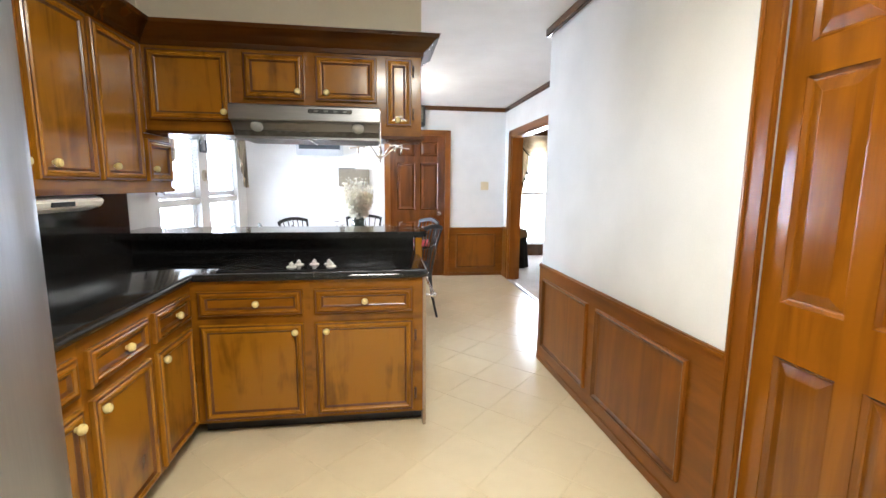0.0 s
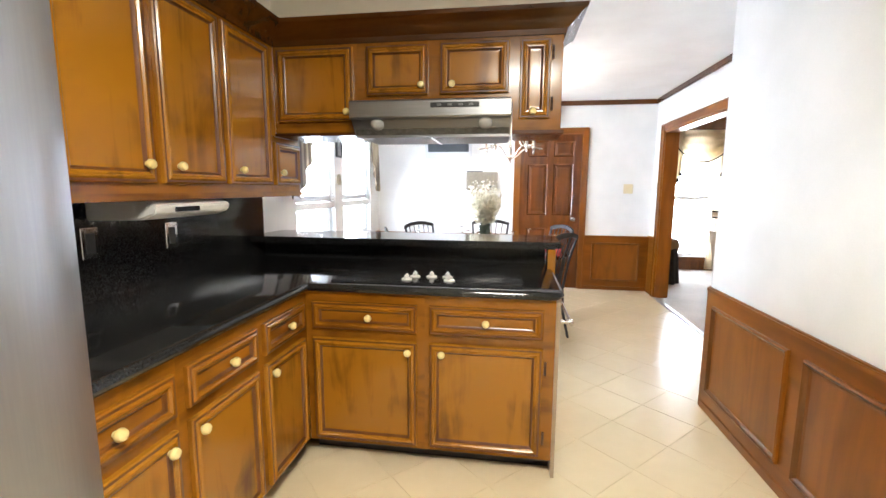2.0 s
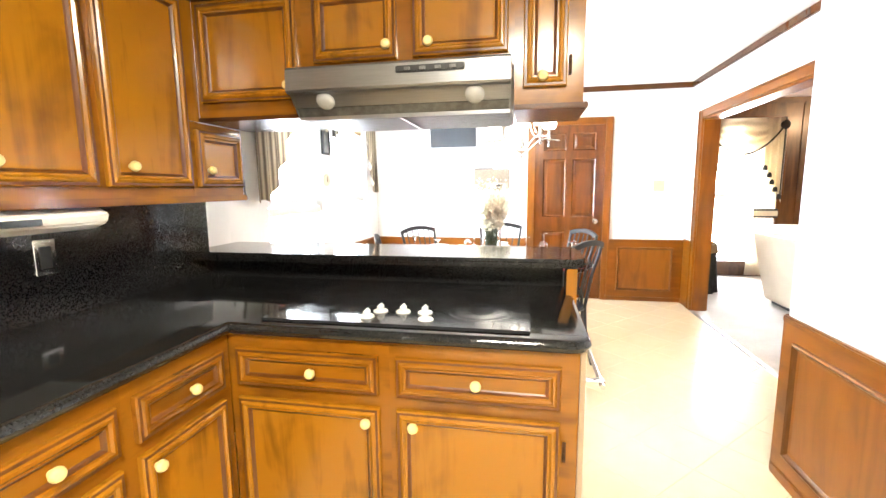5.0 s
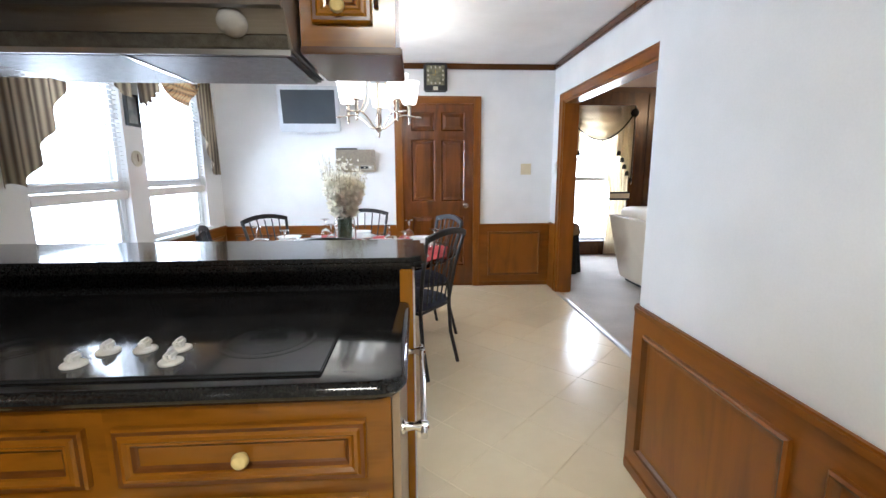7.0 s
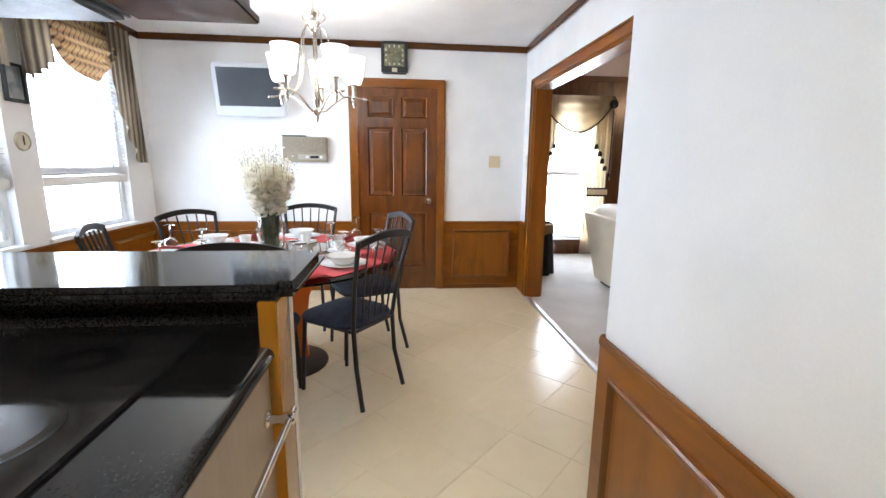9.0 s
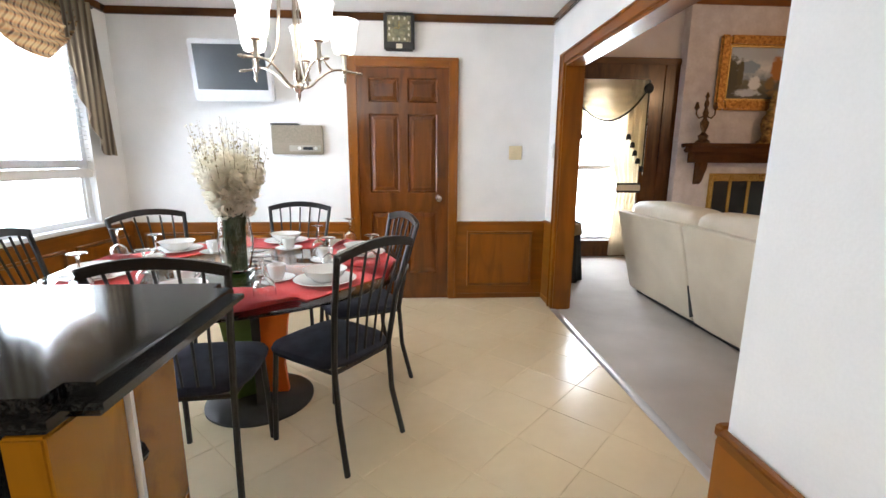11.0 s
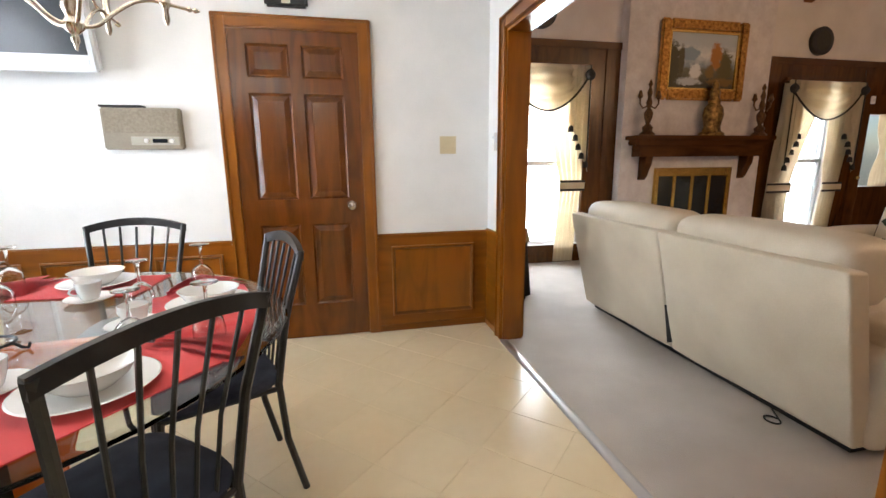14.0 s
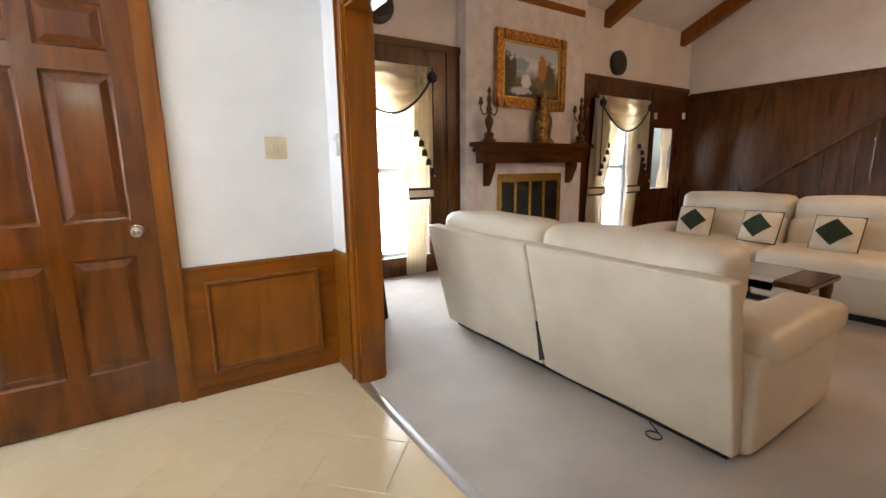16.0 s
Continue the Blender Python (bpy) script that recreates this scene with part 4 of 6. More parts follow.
for i in range(L):
    bm.faces.new((rows[0][i], rows[0][(i + 1) % L], rows[1][(i + 1) % L], rows[1][i]))
for r in rows:
    bm.faces.new(r)
part("door", bm, STEEL_Z, f, smooth=35)
part("plinth", boxed(-1.12, -0.34, 0.88, 1.72, 0.0, 0.09), BLACK, f)

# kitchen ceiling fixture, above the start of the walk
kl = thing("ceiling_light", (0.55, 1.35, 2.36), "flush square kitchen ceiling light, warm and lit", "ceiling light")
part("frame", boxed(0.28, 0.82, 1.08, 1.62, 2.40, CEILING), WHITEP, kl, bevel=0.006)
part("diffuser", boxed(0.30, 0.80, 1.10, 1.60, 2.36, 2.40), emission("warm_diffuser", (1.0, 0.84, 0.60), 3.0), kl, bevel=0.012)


# ---------------- dining table ----------------
TC = (0.16, 5.46)
t = thing("dining_table", (*TC, 0), "round glass dining table on a coloured slab pedestal", "dining table")
part("base_plate", lathe(B(), [(0.27, 0), (0.27, 0.012), (0.24, 0.03), (0.10, 0.04), (0.09, 0.045)], Matrix.Translation((TC[0] + 0.04, TC[1] - 0.03, 0)), 40), BLACK, t, "round black base plate", smooth=40)
for k, (nm, col) in enumerate((("orange_slab", (0.80, 0.17, 0.010)), ("green_slab", (0.10, 0.17, 0.03)), ("black_slab", (0.012, 0.012, 0.014)), ("yellow_slab", (0.60, 0.45, 0.12)))):
    a = radians((5, -150, -70, 115)[k])
    m = Matrix.Translation((TC[0] + 0.04, TC[1] - 0.03, 0)) @ Matrix.Rotation(a, 4, "Z")
    bm = B()
    prof = [(0.015, 0.04), (0.15, 0.04), (0.13, 0.20), (0.16, 0.45), (0.25, 0.66), (0.30, 0.712), (0.015, 0.712)]
    ends = [[bm.verts.new(m @ Vector((x, yy, z))) for x, z in prof] for yy in (-0.02, 0.02)]
    for i in range(len(prof)):
        q = (i + 1) % len(prof)
        bm.faces.new((ends[0][i], ends[0][q], ends[1][q], ends[1][i]))
    for e in ends:
        bm.faces.new(e)
    part("slab", bm, mottled(nm + "_lacquer", tuple(c * 0.9 for c in col), col, 8, 0.3), t, nm.replace("_", " ") + " of the pedestal", bevel=0.004)
part("glass_top", lathe(B(), [(0.80, 0.714), (0.828, 0.716), (0.835, 0.721), (0.828, 0.727), (0.80, 0.728)], Matrix.Translation((*TC, 0)), 64), TABLEGLASS, t, "clear glass top with polished edge", smooth=30).visible_shadow = False


# ---------------- chairs ----------------
def chair():
    c = thing("dining_chair", (0, 0, 0), "black metal dining chair with spindle back and dark padded seat", "chair", "chairs round the table")
    # seat faces +y; back at -y
    for sx in (-1, 1):
        part("leg", tube(B(), [(sx * 0.165, 0.19, 0.44), (sx * 0.175, 0.205, 0.22), (sx * 0.18, 0.215, 0.0)], 0.012, 8), BLACK, c, smooth=True)
        part("back_post", tube(B(), [(sx * 0.18, -0.235, 0.0), (sx * 0.165, -0.185, 0.22), (sx * 0.165, -0.170, 0.44), (sx * 0.185, -0.205, 0.68), (sx * 0.215, -0.265, 0.92)], 0.0125, 8), BLACK, c, smooth=True)
    bm = B()
    n = 13
    for i in range(n):
        u = -1 + 2 * i / (n - 1)
        x = 0.222 * u
        zc = 0.905 + 0.035 * (1 - u * u)
        yc = -0.262 - 0.02 * (1 - u * u)
        for dy, dz in ((-0.009, -0.018), (0.009, -0.018), (0.009, 0.018), (-0.009, 0.018)):
            bm.verts.new((x, yc + dy, zc + dz))
    bm.verts.ensure_lookup_table()
    for i in range(n - 1):
        for k in range(4):
            bm.faces.new((bm.verts[4 * i + k], bm.verts[4 * i + (k + 1) % 4], bm.verts[4 * i + 4 + (k + 1) % 4], bm.verts[4 * i + 4 + k]))
    bm.faces.new(bm.verts[0:4])
    bm.faces.new(bm.verts[4 * n - 4:4 * n])
    part("top_rail", bm, BLACK, c, smooth=40)
    for i in range(5):
        u = (i - 2) / 2
        part("spindle", tube(B(), [(0.10 * u, -0.172, 0.43), (0.115 * u, -0.205, 0.66), (0.145 * u, -0.272, 0.915)], 0.0055, 6), BLACK, c, smooth=True)
    part("seat_frame", tube(B(), [(-0.165, -0.17, 0.425), (0.165, -0.17, 0.425), (0.17, 0.19, 0.425), (-0.17, 0.19, 0.425), (-0.165, -0.17, 0.425)], 0.010, 6), BLACK, c, smooth=True)
    bm = B()
    prev = None
    for s, z in ((0.93, 0.432), (1.0, 0.440), (1.02, 0.455), (0.98, 0.472), (0.86, 0.483), (0.5, 0.489)):
        ring = []
        for i in range(28):
            a = 2 * math.pi * i / 28
            ca, sa = math.cos(a), math.sin(a)
            x = math.copysign(abs(ca) ** 0.5, ca) * (0.205 + 0.018 * sa) * s
            y = math.copysign(abs(sa) ** 0.5, sa) * 0.205 * s + 0.018
            ring.append(bm.verts.new((x, y, z)))
        if prev:
            for i in range(28):
                bm.faces.new((prev[i], prev[(i + 1) % 28], ring[(i + 1) % 28], ring[i]))
        else:
            bm.faces.new(ring)
        prev = ring
    bm.faces.new(prev)
    part("seat", bm, NAVY, c, "dark navy padded seat", smooth=True)
    return c


CHAIRS = [(-86, 0.60), (-36.5, 0.63), (23, 0.60), (88, 0.74), (146, 0.62), (198, 0.66)]
first = chair()
for k, (ang, dist) in enumerate(CHAIRS):
    a = radians(ang)
    m = pose(TC[0] + dist * math.cos(a), TC[1] + dist * math.sin(a), 0, 0, 0, ang + 90)
    if k:
        copy_thing(first, m)
placed = CHAIRS[0]
first.matrix_basis = pose(TC[0] + placed[1] * math.cos(radians(placed[0])), TC[1] + placed[1] * math.sin(radians(placed[0])), 0, 0, 0, placed[0] + 90)


# ---------------- table settings ----------------
TZ = 0.728


def rot_at(ang, dist, z=0.0, extra=0.0):
    a = radians(ang)
    return Matrix.Translation((TC[0] + dist * math.cos(a), TC[1] + dist * math.sin(a), z)) @ Matrix.Rotation(a + radians(90 + extra), 4, "Z")


def placemat():
    ob = thing("placemat", (0, 0, 0), "red cloth placemat on the glass table", "placemat", "red placemats")
    bm = boxed(-0.215, 0.215, -0.155, 0.155, 0, 0.003)
    bmesh.ops.subdivide_edges(bm, edges=list(bm.edges), cuts=6, use_grid_fill=True)
    for v in bm.verts:
        v.co.z += 0.0015 * math.sin(31 * v.co.x) * math.cos(27 * v.co.y) + 0.0015
    part("cloth", bm, RED, ob, smooth=True)
    return ob


def napkin():
    """A cloth napkin folded twice to a triangle, the layers a little apart."""
    ob = thing("napkin", (0, 0, 0), "red cloth napkin folded to a triangle", "napkin", "red napkins")
    for k, (sc, z) in enumerate(((1.0, 0.003), (0.94, 0.009), (0.86, 0.015))):
        bm = B()
        n = 9
        grid = []
        for i in range(n):
            u = i / (n - 1)
            row = []
            for j in range(n):
                v = 2 * j / (n - 1) - 1
                x, y = 0.135 * v * (1 - 0.9 * u) * sc + 0.012 * k, -0.10 + 0.25 * u * sc
                row.append(bm.verts.new((x, y, z + 0.004 * math.sin(3 * v + 4 * u + k) + 0.006 * k * (1 - u) * abs(v))))
            grid.append(row)
        for i in range(n - 1):
            for j in range(n - 1):
                bm.faces.new((grid[i][j], grid[i][j + 1], grid[i + 1][j + 1], grid[i + 1][j]))
        bmesh.ops.solidify(bm, geom=list(bm.faces), thickness=0.003)
        part("layer", bm, RED, ob, smooth=True)
    return ob


def plate():
    ob = thing("dinner_plate", (0, 0, 0), "white china dinner plate on a red placemat", "plate", "dinner plates")
    part("dish", lathe(B(), [(0.06, 0), (0.085, 0.004), (0.13, 0.016), (0.134, 0.018), (0.13, 0.020), (0.085, 0.009), (0.05, 0.006)], Matrix(), 40), CHINA, ob, smooth=True)
    return ob


def bowl():
    ob = thing("soup_bowl", (0, 0, 0), "white china bowl standing on a dinner plate", "bowl", "soup bowls")
    part("dish", lathe(B(), [(0.045, 0), (0.05, 0.003), (0.078, 0.026), (0.092, 0.050), (0.096, 0.052), (0.091, 0.052), (0.072, 0.028), (0.04, 0.008)], Matrix(), 40), CHINA, ob, smooth=True)
    return ob


def cup():
    ob = thing("cup_and_saucer", (0, 0, 0), "white china cup with saucer", "cup", "cups and saucers")
    part("saucer", lathe(B(), [(0.035, 0), (0.05, 0.003), (0.076, 0.013), (0.078, 0.016), (0.05, 0.007), (0.02, 0.006)], Matrix(), 32), CHINA, ob, smooth=True)
    c = part("cup", lathe(B(), [(0.024, 0.008), (0.027, 0.012), (0.036, 0.040), (0.041, 0.072), (0.0395, 0.073), (0.034, 0.042), (0.02, 0.016)], Matrix(), 32), CHINA, ob, smooth=True)
    pts = [(0.036 + 0.022 * math.sin(math.pi * i / 8), 0.0, 0.026 + 0.036 * i / 8) for i in range(9)]
    part("cup_handle", tube(B(), pts, 0.0035, 8), CHINA, c, smooth=True)
    return ob


def goblet():
    """Wine glass standing upside down on its rim."""
    ob = thing("wine_glass", (0, 0, 0), "clear wine glass turned upside down", "wine glass", "wine glasses")
    for nm, prof, n in (("bowl", [(0.0400, 0.0), (0.0415, 0.02), (0.036, 0.048), (0.020, 0.066), (0.005, 0.073), (0.003, 0.070), (0.018, 0.063), (0.034, 0.046), (0.0395, 0.02), (0.0385, 0.0)], 28), ("stem", [(0.006, 0.072), (0.0042, 0.09), (0.0042, 0.125), (0.007, 0.143)], 12), ("foot", [(0.006, 0.142), (0.020, 0.146), (0.034, 0.150), (0.0345, 0.1525), (0.004, 0.154)], 28)):
        part(nm, lathe(B(), prof, Matrix(), n, cap=nm != "bowl"), GLASS, ob, smooth=True).visible_shadow = False
    return ob


SETTINGS = [-91, -37.5, 20, 86, 146, 205]
proto = [placemat(), plate(), bowl(), cup(), goblet(), goblet(), napkin()]
spots = ((0.585, 0.0, TZ, 0), (0.60, 0.0, TZ + 0.006, 0), (0.60, 0.0, TZ + 0.014, 0), (0.40, -13.0, TZ + 0.0, 60), (0.67, 26.0, TZ + 0.022, 0), (0.45, 28.0, TZ, 0), (0.66, 25.0, TZ + 0.002, 8))
for k, ang in enumerate(SETTINGS):
    for p, (dist, da, z, ex) in zip(proto, spots):
        m = rot_at(ang + da, dist, z, ex)
        if p.name.startswith("wine"):
            m = rot_at(ang + da + random.uniform(-2, 2), dist, z)
        if p.name.startswith("placemat"):
            m = rot_at(ang, dist, z)
        if k == len(SETTINGS) - 1:
            p.matrix_basis = m
        else:
            copy_thing(p, m)

# vase with white flowers on a small iron stand
VX, VY = 0.19, 5.30
stand = thing("vase_stand", (VX + 0.06, VY + 0.1, TZ), "small black wrought-iron scroll stand", "stand")
part("ring", tube(B(), [(VX + 0.06 + 0.06 * math.cos(a * math.pi / 8), VY + 0.1 + 0.06 * math.sin(a * math.pi / 8), TZ + 0.02) for a in range(17)], 0.004, 6), BLACK, stand, smooth=True)
for a in range(3):
    q = a * 2.094
    part("scroll", tube(B(), [(VX + 0.06 + 0.06 * math.cos(q), VY + 0.1 + 0.06 * math.sin(q), TZ + 0.02), (VX + 0.06 + 0.08 * math.cos(q), VY + 0.1 + 0.08 * math.sin(q), TZ + 0.006), (VX + 0.06 + 0.095 * math.cos(q), VY + 0.1 + 0.095 * math.sin(q), TZ + 0.004), (VX + 0.06 + 0.10 * math.cos(q), VY + 0.1 + 0.10 * math.sin(q), TZ + 0.018)], 0.004, 6), BLACK, stand, smooth=True)
v = thing("flower_vase", (VX, VY, TZ), "tall clear glass vase with dark stems and white silk blossoms", "vase")
part("vase", lathe(B(), [(0.045, 0), (0.055, 0.006), (0.075, 0.10), (0.078, 0.16), (0.068, 0.24), (0.064, 0.262), (0.061, 0.262), (0.065, 0.24), (0.073, 0.16), (0.07, 0.10), (0.05, 0.018)], Matrix.Translation((VX, VY, TZ)), 36), GLASS, v, smooth=True).visible_shadow = False
rnd = random.Random(5)
stems_bm, bloom_bm, bud_bm = B(), B(), B()
for s in range(44):
    a, lean = 2.4 * s, 0.172 * math.sqrt((s + 0.5) / 44)
    base = Vector((VX + 0.04 * math.cos(a * 1.7), VY + 0.04 * math.sin(a * 1.7), TZ + 0.02))
    neck = Vector((VX + 0.045 * math.cos(a), VY + 0.045 * math.sin(a), TZ + 0.265))
    height = rnd.uniform(0.58, 0.72) - 0.9 * lean * lean
    tip = Vector((VX + lean * math.cos(a), VY + lean * math.sin(a), TZ + height))
    midp = neck.lerp(tip, 0.5) + 0.10 * lean * Vector((math.cos(a), math.sin(a), 0))
    tube(stems_bm, [base, neck, neck.lerp(midp, 0.3)], [0.005, 0.005, 0.002], 5)
    tube(bud_bm, [midp, midp.lerp(tip, 0.6), tip], [0.0012, 0.0010, 0.0006], 4)
    for q in range(26):
        u = (q + rnd.random()) / 26
        c = (neck.lerp(midp, u * 2) if u < 0.5 else midp.lerp(tip, u * 2 - 1)) + (1 - 0.65 * u) * Vector((rnd.uniform(-0.03, 0.03), rnd.uniform(-0.03, 0.03), rnd.uniform(0.0, 0.02)))
        r = rnd.uniform(0.017, 0.028) * (1.1 - 0.82 * u ** 2)
        rot = Euler((rnd.uniform(-1.2, 1.2), rnd.uniform(-1.2, 1.2), rnd.uniform(0, 6.28))).to_matrix()
        tgt = bud_bm if (u > 0.70 and rnd.random() < 0.7) else bloom_bm
        for pt in range(5):
            b = 2 * math.pi * pt / 5
            d1, d2 = b - 0.55, b + 0.55
            k2 = 0.40 if tgt is bud_bm else 1.0
            vs = [tgt.verts.new(c + k2 * (rot @ Vector(w2))) for w2 in ((0, 0, -r * 0.3), (r * 0.8 * math.cos(d1), r * 0.8 * math.sin(d1), r * 0.15), (r * 1.25 * math.cos(b), r * 1.25 * math.sin(b), r * 0.5), (r * 0.8 * math.cos(d2), r * 0.8 * math.sin(d2), r * 0.15))]
            tgt.faces.new(vs)
part("buds", bud_bm, mottled("olive_buds", (0.20, 0.17, 0.08), (0.40, 0.34, 0.19), 30, 0.7), v, "olive buds on the tips")["kind"] = "stuff"
leaf_bm = B()
for q in range(90):
    a = rnd.uniform(0, 6.283)
    r0, z0 = rnd.uniform(0.0, 0.058), TZ + rnd.uniform(0.12, 0.31)
    c = Vector((VX + r0 * math.cos(a), VY + r0 * math.sin(a), z0))
    d = Vector((rnd.uniform(-0.3, 0.3), rnd.uniform(-0.3, 0.3), 1)).normalized() * 0.06
    sd = Vector((math.sin(a), -math.cos(a), 0)) * 0.012
    leaf_bm.faces.new([leaf_bm.verts.new(p_) for p_ in (c - d * 0.5, c + sd, c + d * 0.5, c - sd)])
part("leaves", leaf_bm, STEM, v, "dark green leaves at the neck")["kind"] = "stuff"
part("stems", stems_bm, STEM, v, "dark green stems")
part("blossoms", bloom_bm, PETAL, v, "cream white blossoms")["kind"] = "stuff"

# ---------------- chandelier ----------------
CX, CY = 0.41, 5.74
ch = thing("chandelier", (CX, CY, CEILING), "satin nickel five-arm chandelier with lit white glass shades", "chandelier")
T0 = Matrix.Translation((CX, CY, 0))
part("canopy", lathe(B(), [(0.065, CEILING), (0.065, CEILING - 0.012), (0.03, CEILING - 0.03), (0.008, CEILING - 0.035)], T0, 28), NICKEL, ch, smooth=True)
part("rod", tube(B(), [(CX, CY, CEILING - 0.03), (CX, CY, 2.25)], 0.006, 8), NICKEL, ch, smooth=True)
part("body", lathe(B(), [(0.006, 2.26), (0.022, 2.235), (0.012, 2.20), (0.040, 2.175), (0.018, 2.14), (0.010, 2.05), (0.012, 1.76), (0.026, 1.68), (0.016, 1.655), (0.030, 1.635), (0.026, 1.620), (0.010, 1.605), (0.012, 1.590), (0.003, 1.560)], T0, 20), NICKEL, ch, smooth=True)


def curve(pts, n=5):
    """Points of a smooth curve through the given ones."""
    q = [Vector(p_) for p_ in pts]
    q = [2 * q[0] - q[1]] + q + [2 * q[-1] - q[-2]]
    out = []
    for i in range(1, len(q) - 2):
        for k in range(n):
            t_ = k / n
            out.append(0.5 * (2 * q[i] + (q[i + 1] - q[i - 1]) * t_ + (2 * q[i - 1] - 5 * q[i] + 4 * q[i + 1] - q[i + 2]) * t_ ** 2 + (3 * q[i] - q[i - 1] - 3 * q[i + 1] + q[i + 2]) * t_ ** 3))
    return out + [q[-2]]


for k in range(5):
    a = radians(20 + 72 * k)
    ca, sa = math.cos(a), math.sin(a)

    def at(r, z):
        return (CX + r * ca, CY + r * sa, z)

    arm = part("arm", tube(B(), curve([at(0.015, 1.630), at(0.06, 1.640), at(0.11, 1.685), at(0.16, 1.722), at(0.21, 1.738), at(0.25, 1.735), at(0.315, 1.728)]), 0.006, 8), NICKEL, ch, smooth=True)
    part("scroll", tube(B(), curve([at(0.014, 2.12), at(0.05, 2.15), at(0.085, 2.10), at(0.10, 1.95), at(0.12, 1.82), at(0.17, 1.745), at(0.21, 1.738)]), 0.005, 8), NICKEL, arm, smooth=True)
    part("tip", tube(B(), curve([at(0.012, 2.17), at(0.05, 2.18), at(0.075, 2.215), at(0.06, 2.24)]), 0.005, 6), NICKEL, arm, smooth=True)
    part("finial", lathe(B(), [(0.005, 0), (0.010, 0.010), (0.004, 0.018), (0.009, 0.028), (0.002, 0.042)], Matrix.Translation(at(0.31, 1.728)) @ Matrix.Rotation(a, 4, "Z") @ Matrix.Rotation(radians(92), 4, "Y"), 12), NICKEL, arm, smooth=True)
    TA = Matrix.Translation((CX + 0.25 * ca, CY + 0.25 * sa, 0))
    part("candle_cup", lathe(B(), [(0.004, 1.668), (0.010, 1.685), (0.008, 1.715), (0.018, 1.735), (0.012, 1.755), (0.014, 1.81), (0.030, 1.82)], TA, 18), NICKEL, arm, smooth=True)
    sh = part("shade", lathe(B(), [(0.030, 1.818), (0.050, 1.826), (0.062, 1.855), (0.068, 1.91), (0.074, 1.96), (0.083, 1.99), (0.080, 1.99), (0.071, 1.96), (0.064, 1.91), (0.058, 1.858), (0.046, 1.832)], TA, 32, cap=False), SHADEGLASS, ch, "lit frosted white glass shade", smooth=True)
    sh.visible_shadow = False

# ---------------- far wall things ----------------
tv = thing("television", (-0.40, 7.13, 1.70), "small silver wall-mounted flat television, off and tilted down", "television")
mt = Matrix.Translation((-0.39, 6.96, 1.935)) @ Matrix.Rotation(radians(9), 4, "X")


def tilted(x0, x1, y0, y1, z0, z1, bev=0.0):
    bm = boxed(x0, x1, y0, y1, z0, z1)
    if bev:
        bmesh.ops.bevel(bm, geom=list(bm.edges), offset=bev, segments=2, affect="EDGES")
    bmesh.ops.transform(bm, matrix=mt, verts=bm.verts)
    return bm


part("case", tilted(-0.306, 0.306, -0.02, 0.04, -0.225, 0.225, 0.012), SILVER, tv, "silver plastic case")
# window reflection on the screen is put into its blue-grey base colour
part("screen", tilted(-0.268, 0.268, -0.023, -0.018, -0.14, 0.188), mottled("screen_with_reflection", (0.045, 0.052, 0.060), (0.065, 0.074, 0.084), 2, 0.22), tv, "dark glossy screen, blue-grey reflection put into its colour")
part("speaker_strip", tilted(-0.27, 0.27, -0.024, -0.018, -0.205, -0.165, 0.002), SILVER, tv)
part("mount", boxed(-0.46, -0.34, 6.98, 7.138, 1.87, 1.97), BLACK, tv, "black wall bracket")

ic = thing("intercom", (0.045, 7.10, 1.30), "taupe wall intercom radio with dials", "intercom")
part("case", boxed(-0.165, 0.255, 7.085, 7.138, 1.30, 1.54), TAUPE, ic, bevel=0.008)
part("grille", boxed(-0.15, 0.24, 7.081, 7.086, 1.395, 1.53), mottled("grille_cloth", (0.20, 0.17, 0.125), (0.27, 0.235, 0.18), 60, 0.8, bump=0.6, fine=400), ic)
part("control_panel", boxed(-0.02, 0.24, 7.079, 7.086, 1.325, 1.375), mottled("panel_metal", (0.36, 0.33, 0.27), (0.42, 0.39, 0.33), 10, 0.4, 0.2), ic, "pale metal control panel", bevel=0.002)
for x in (0.065, 0.20):
    part("dial", lathe(B(), [(0.014, 0), (0.014, 0.010), (0.011, 0.014)], Matrix.Translation((x, 7.079, 1.35)) @ Matrix.Rotation(radians(90), 4, "X"), 16), WHITEP, ic, smooth=True)
part("scale", boxed(0.095, 0.175, 7.0765, 7.0795, 1.338, 1.362), SCREEN, ic, "dark tuning scale")
part("top_trim", boxed(-0.165, 0.06, 7.080, 7.138, 1.541, 1.553), BLACK, ic, "black ledge")

ck = thing("wall_clock", (0.91, 7.09, 2.13), "dark framed wall clock with ornate gold dial above the door", "clock")
part("frame", boxed(0.785, 1.035, 7.065, 7.105, 2.132, 2.425), BLACK, ck, "black wooden frame", bevel=0.014)
part("dial", boxed(0.815, 1.005, 7.058, 7.066, 2.20, 2.395), mottled("clock_dial", (0.06, 0.06, 0.04), (0.26, 0.24, 0.14), 25, 0.5, fine=60), ck, "mottled gold dial")
for k in range(12):
    q = k * math.pi / 6
    reach = 0.078 / max(abs(math.sin(q)), abs(math.cos(q)))
    x, z = 0.91 + min(reach, 0.092) * math.sin(q), 2.297 + min(reach, 0.092) * math.cos(q)
    part("hour_mark", boxed(x - 0.007, x + 0.007, 7.0545, 7.058, z - 0.010, z + 0.010), PAPER, ck, bevel=0.001)
part("clock_hand", boxed(0.908, 0.912, 7.052, 7.055, 2.295, 2.355), BRASS, ck)
part("clock_hand", boxed(0.868, 0.91, 7.052, 7.055, 2.298, 2.302), BRASS, ck)
part("plaque", boxed(0.885, 0.935, 7.058, 7.066, 2.15, 2.185), PAPER, ck, "pale name plate")

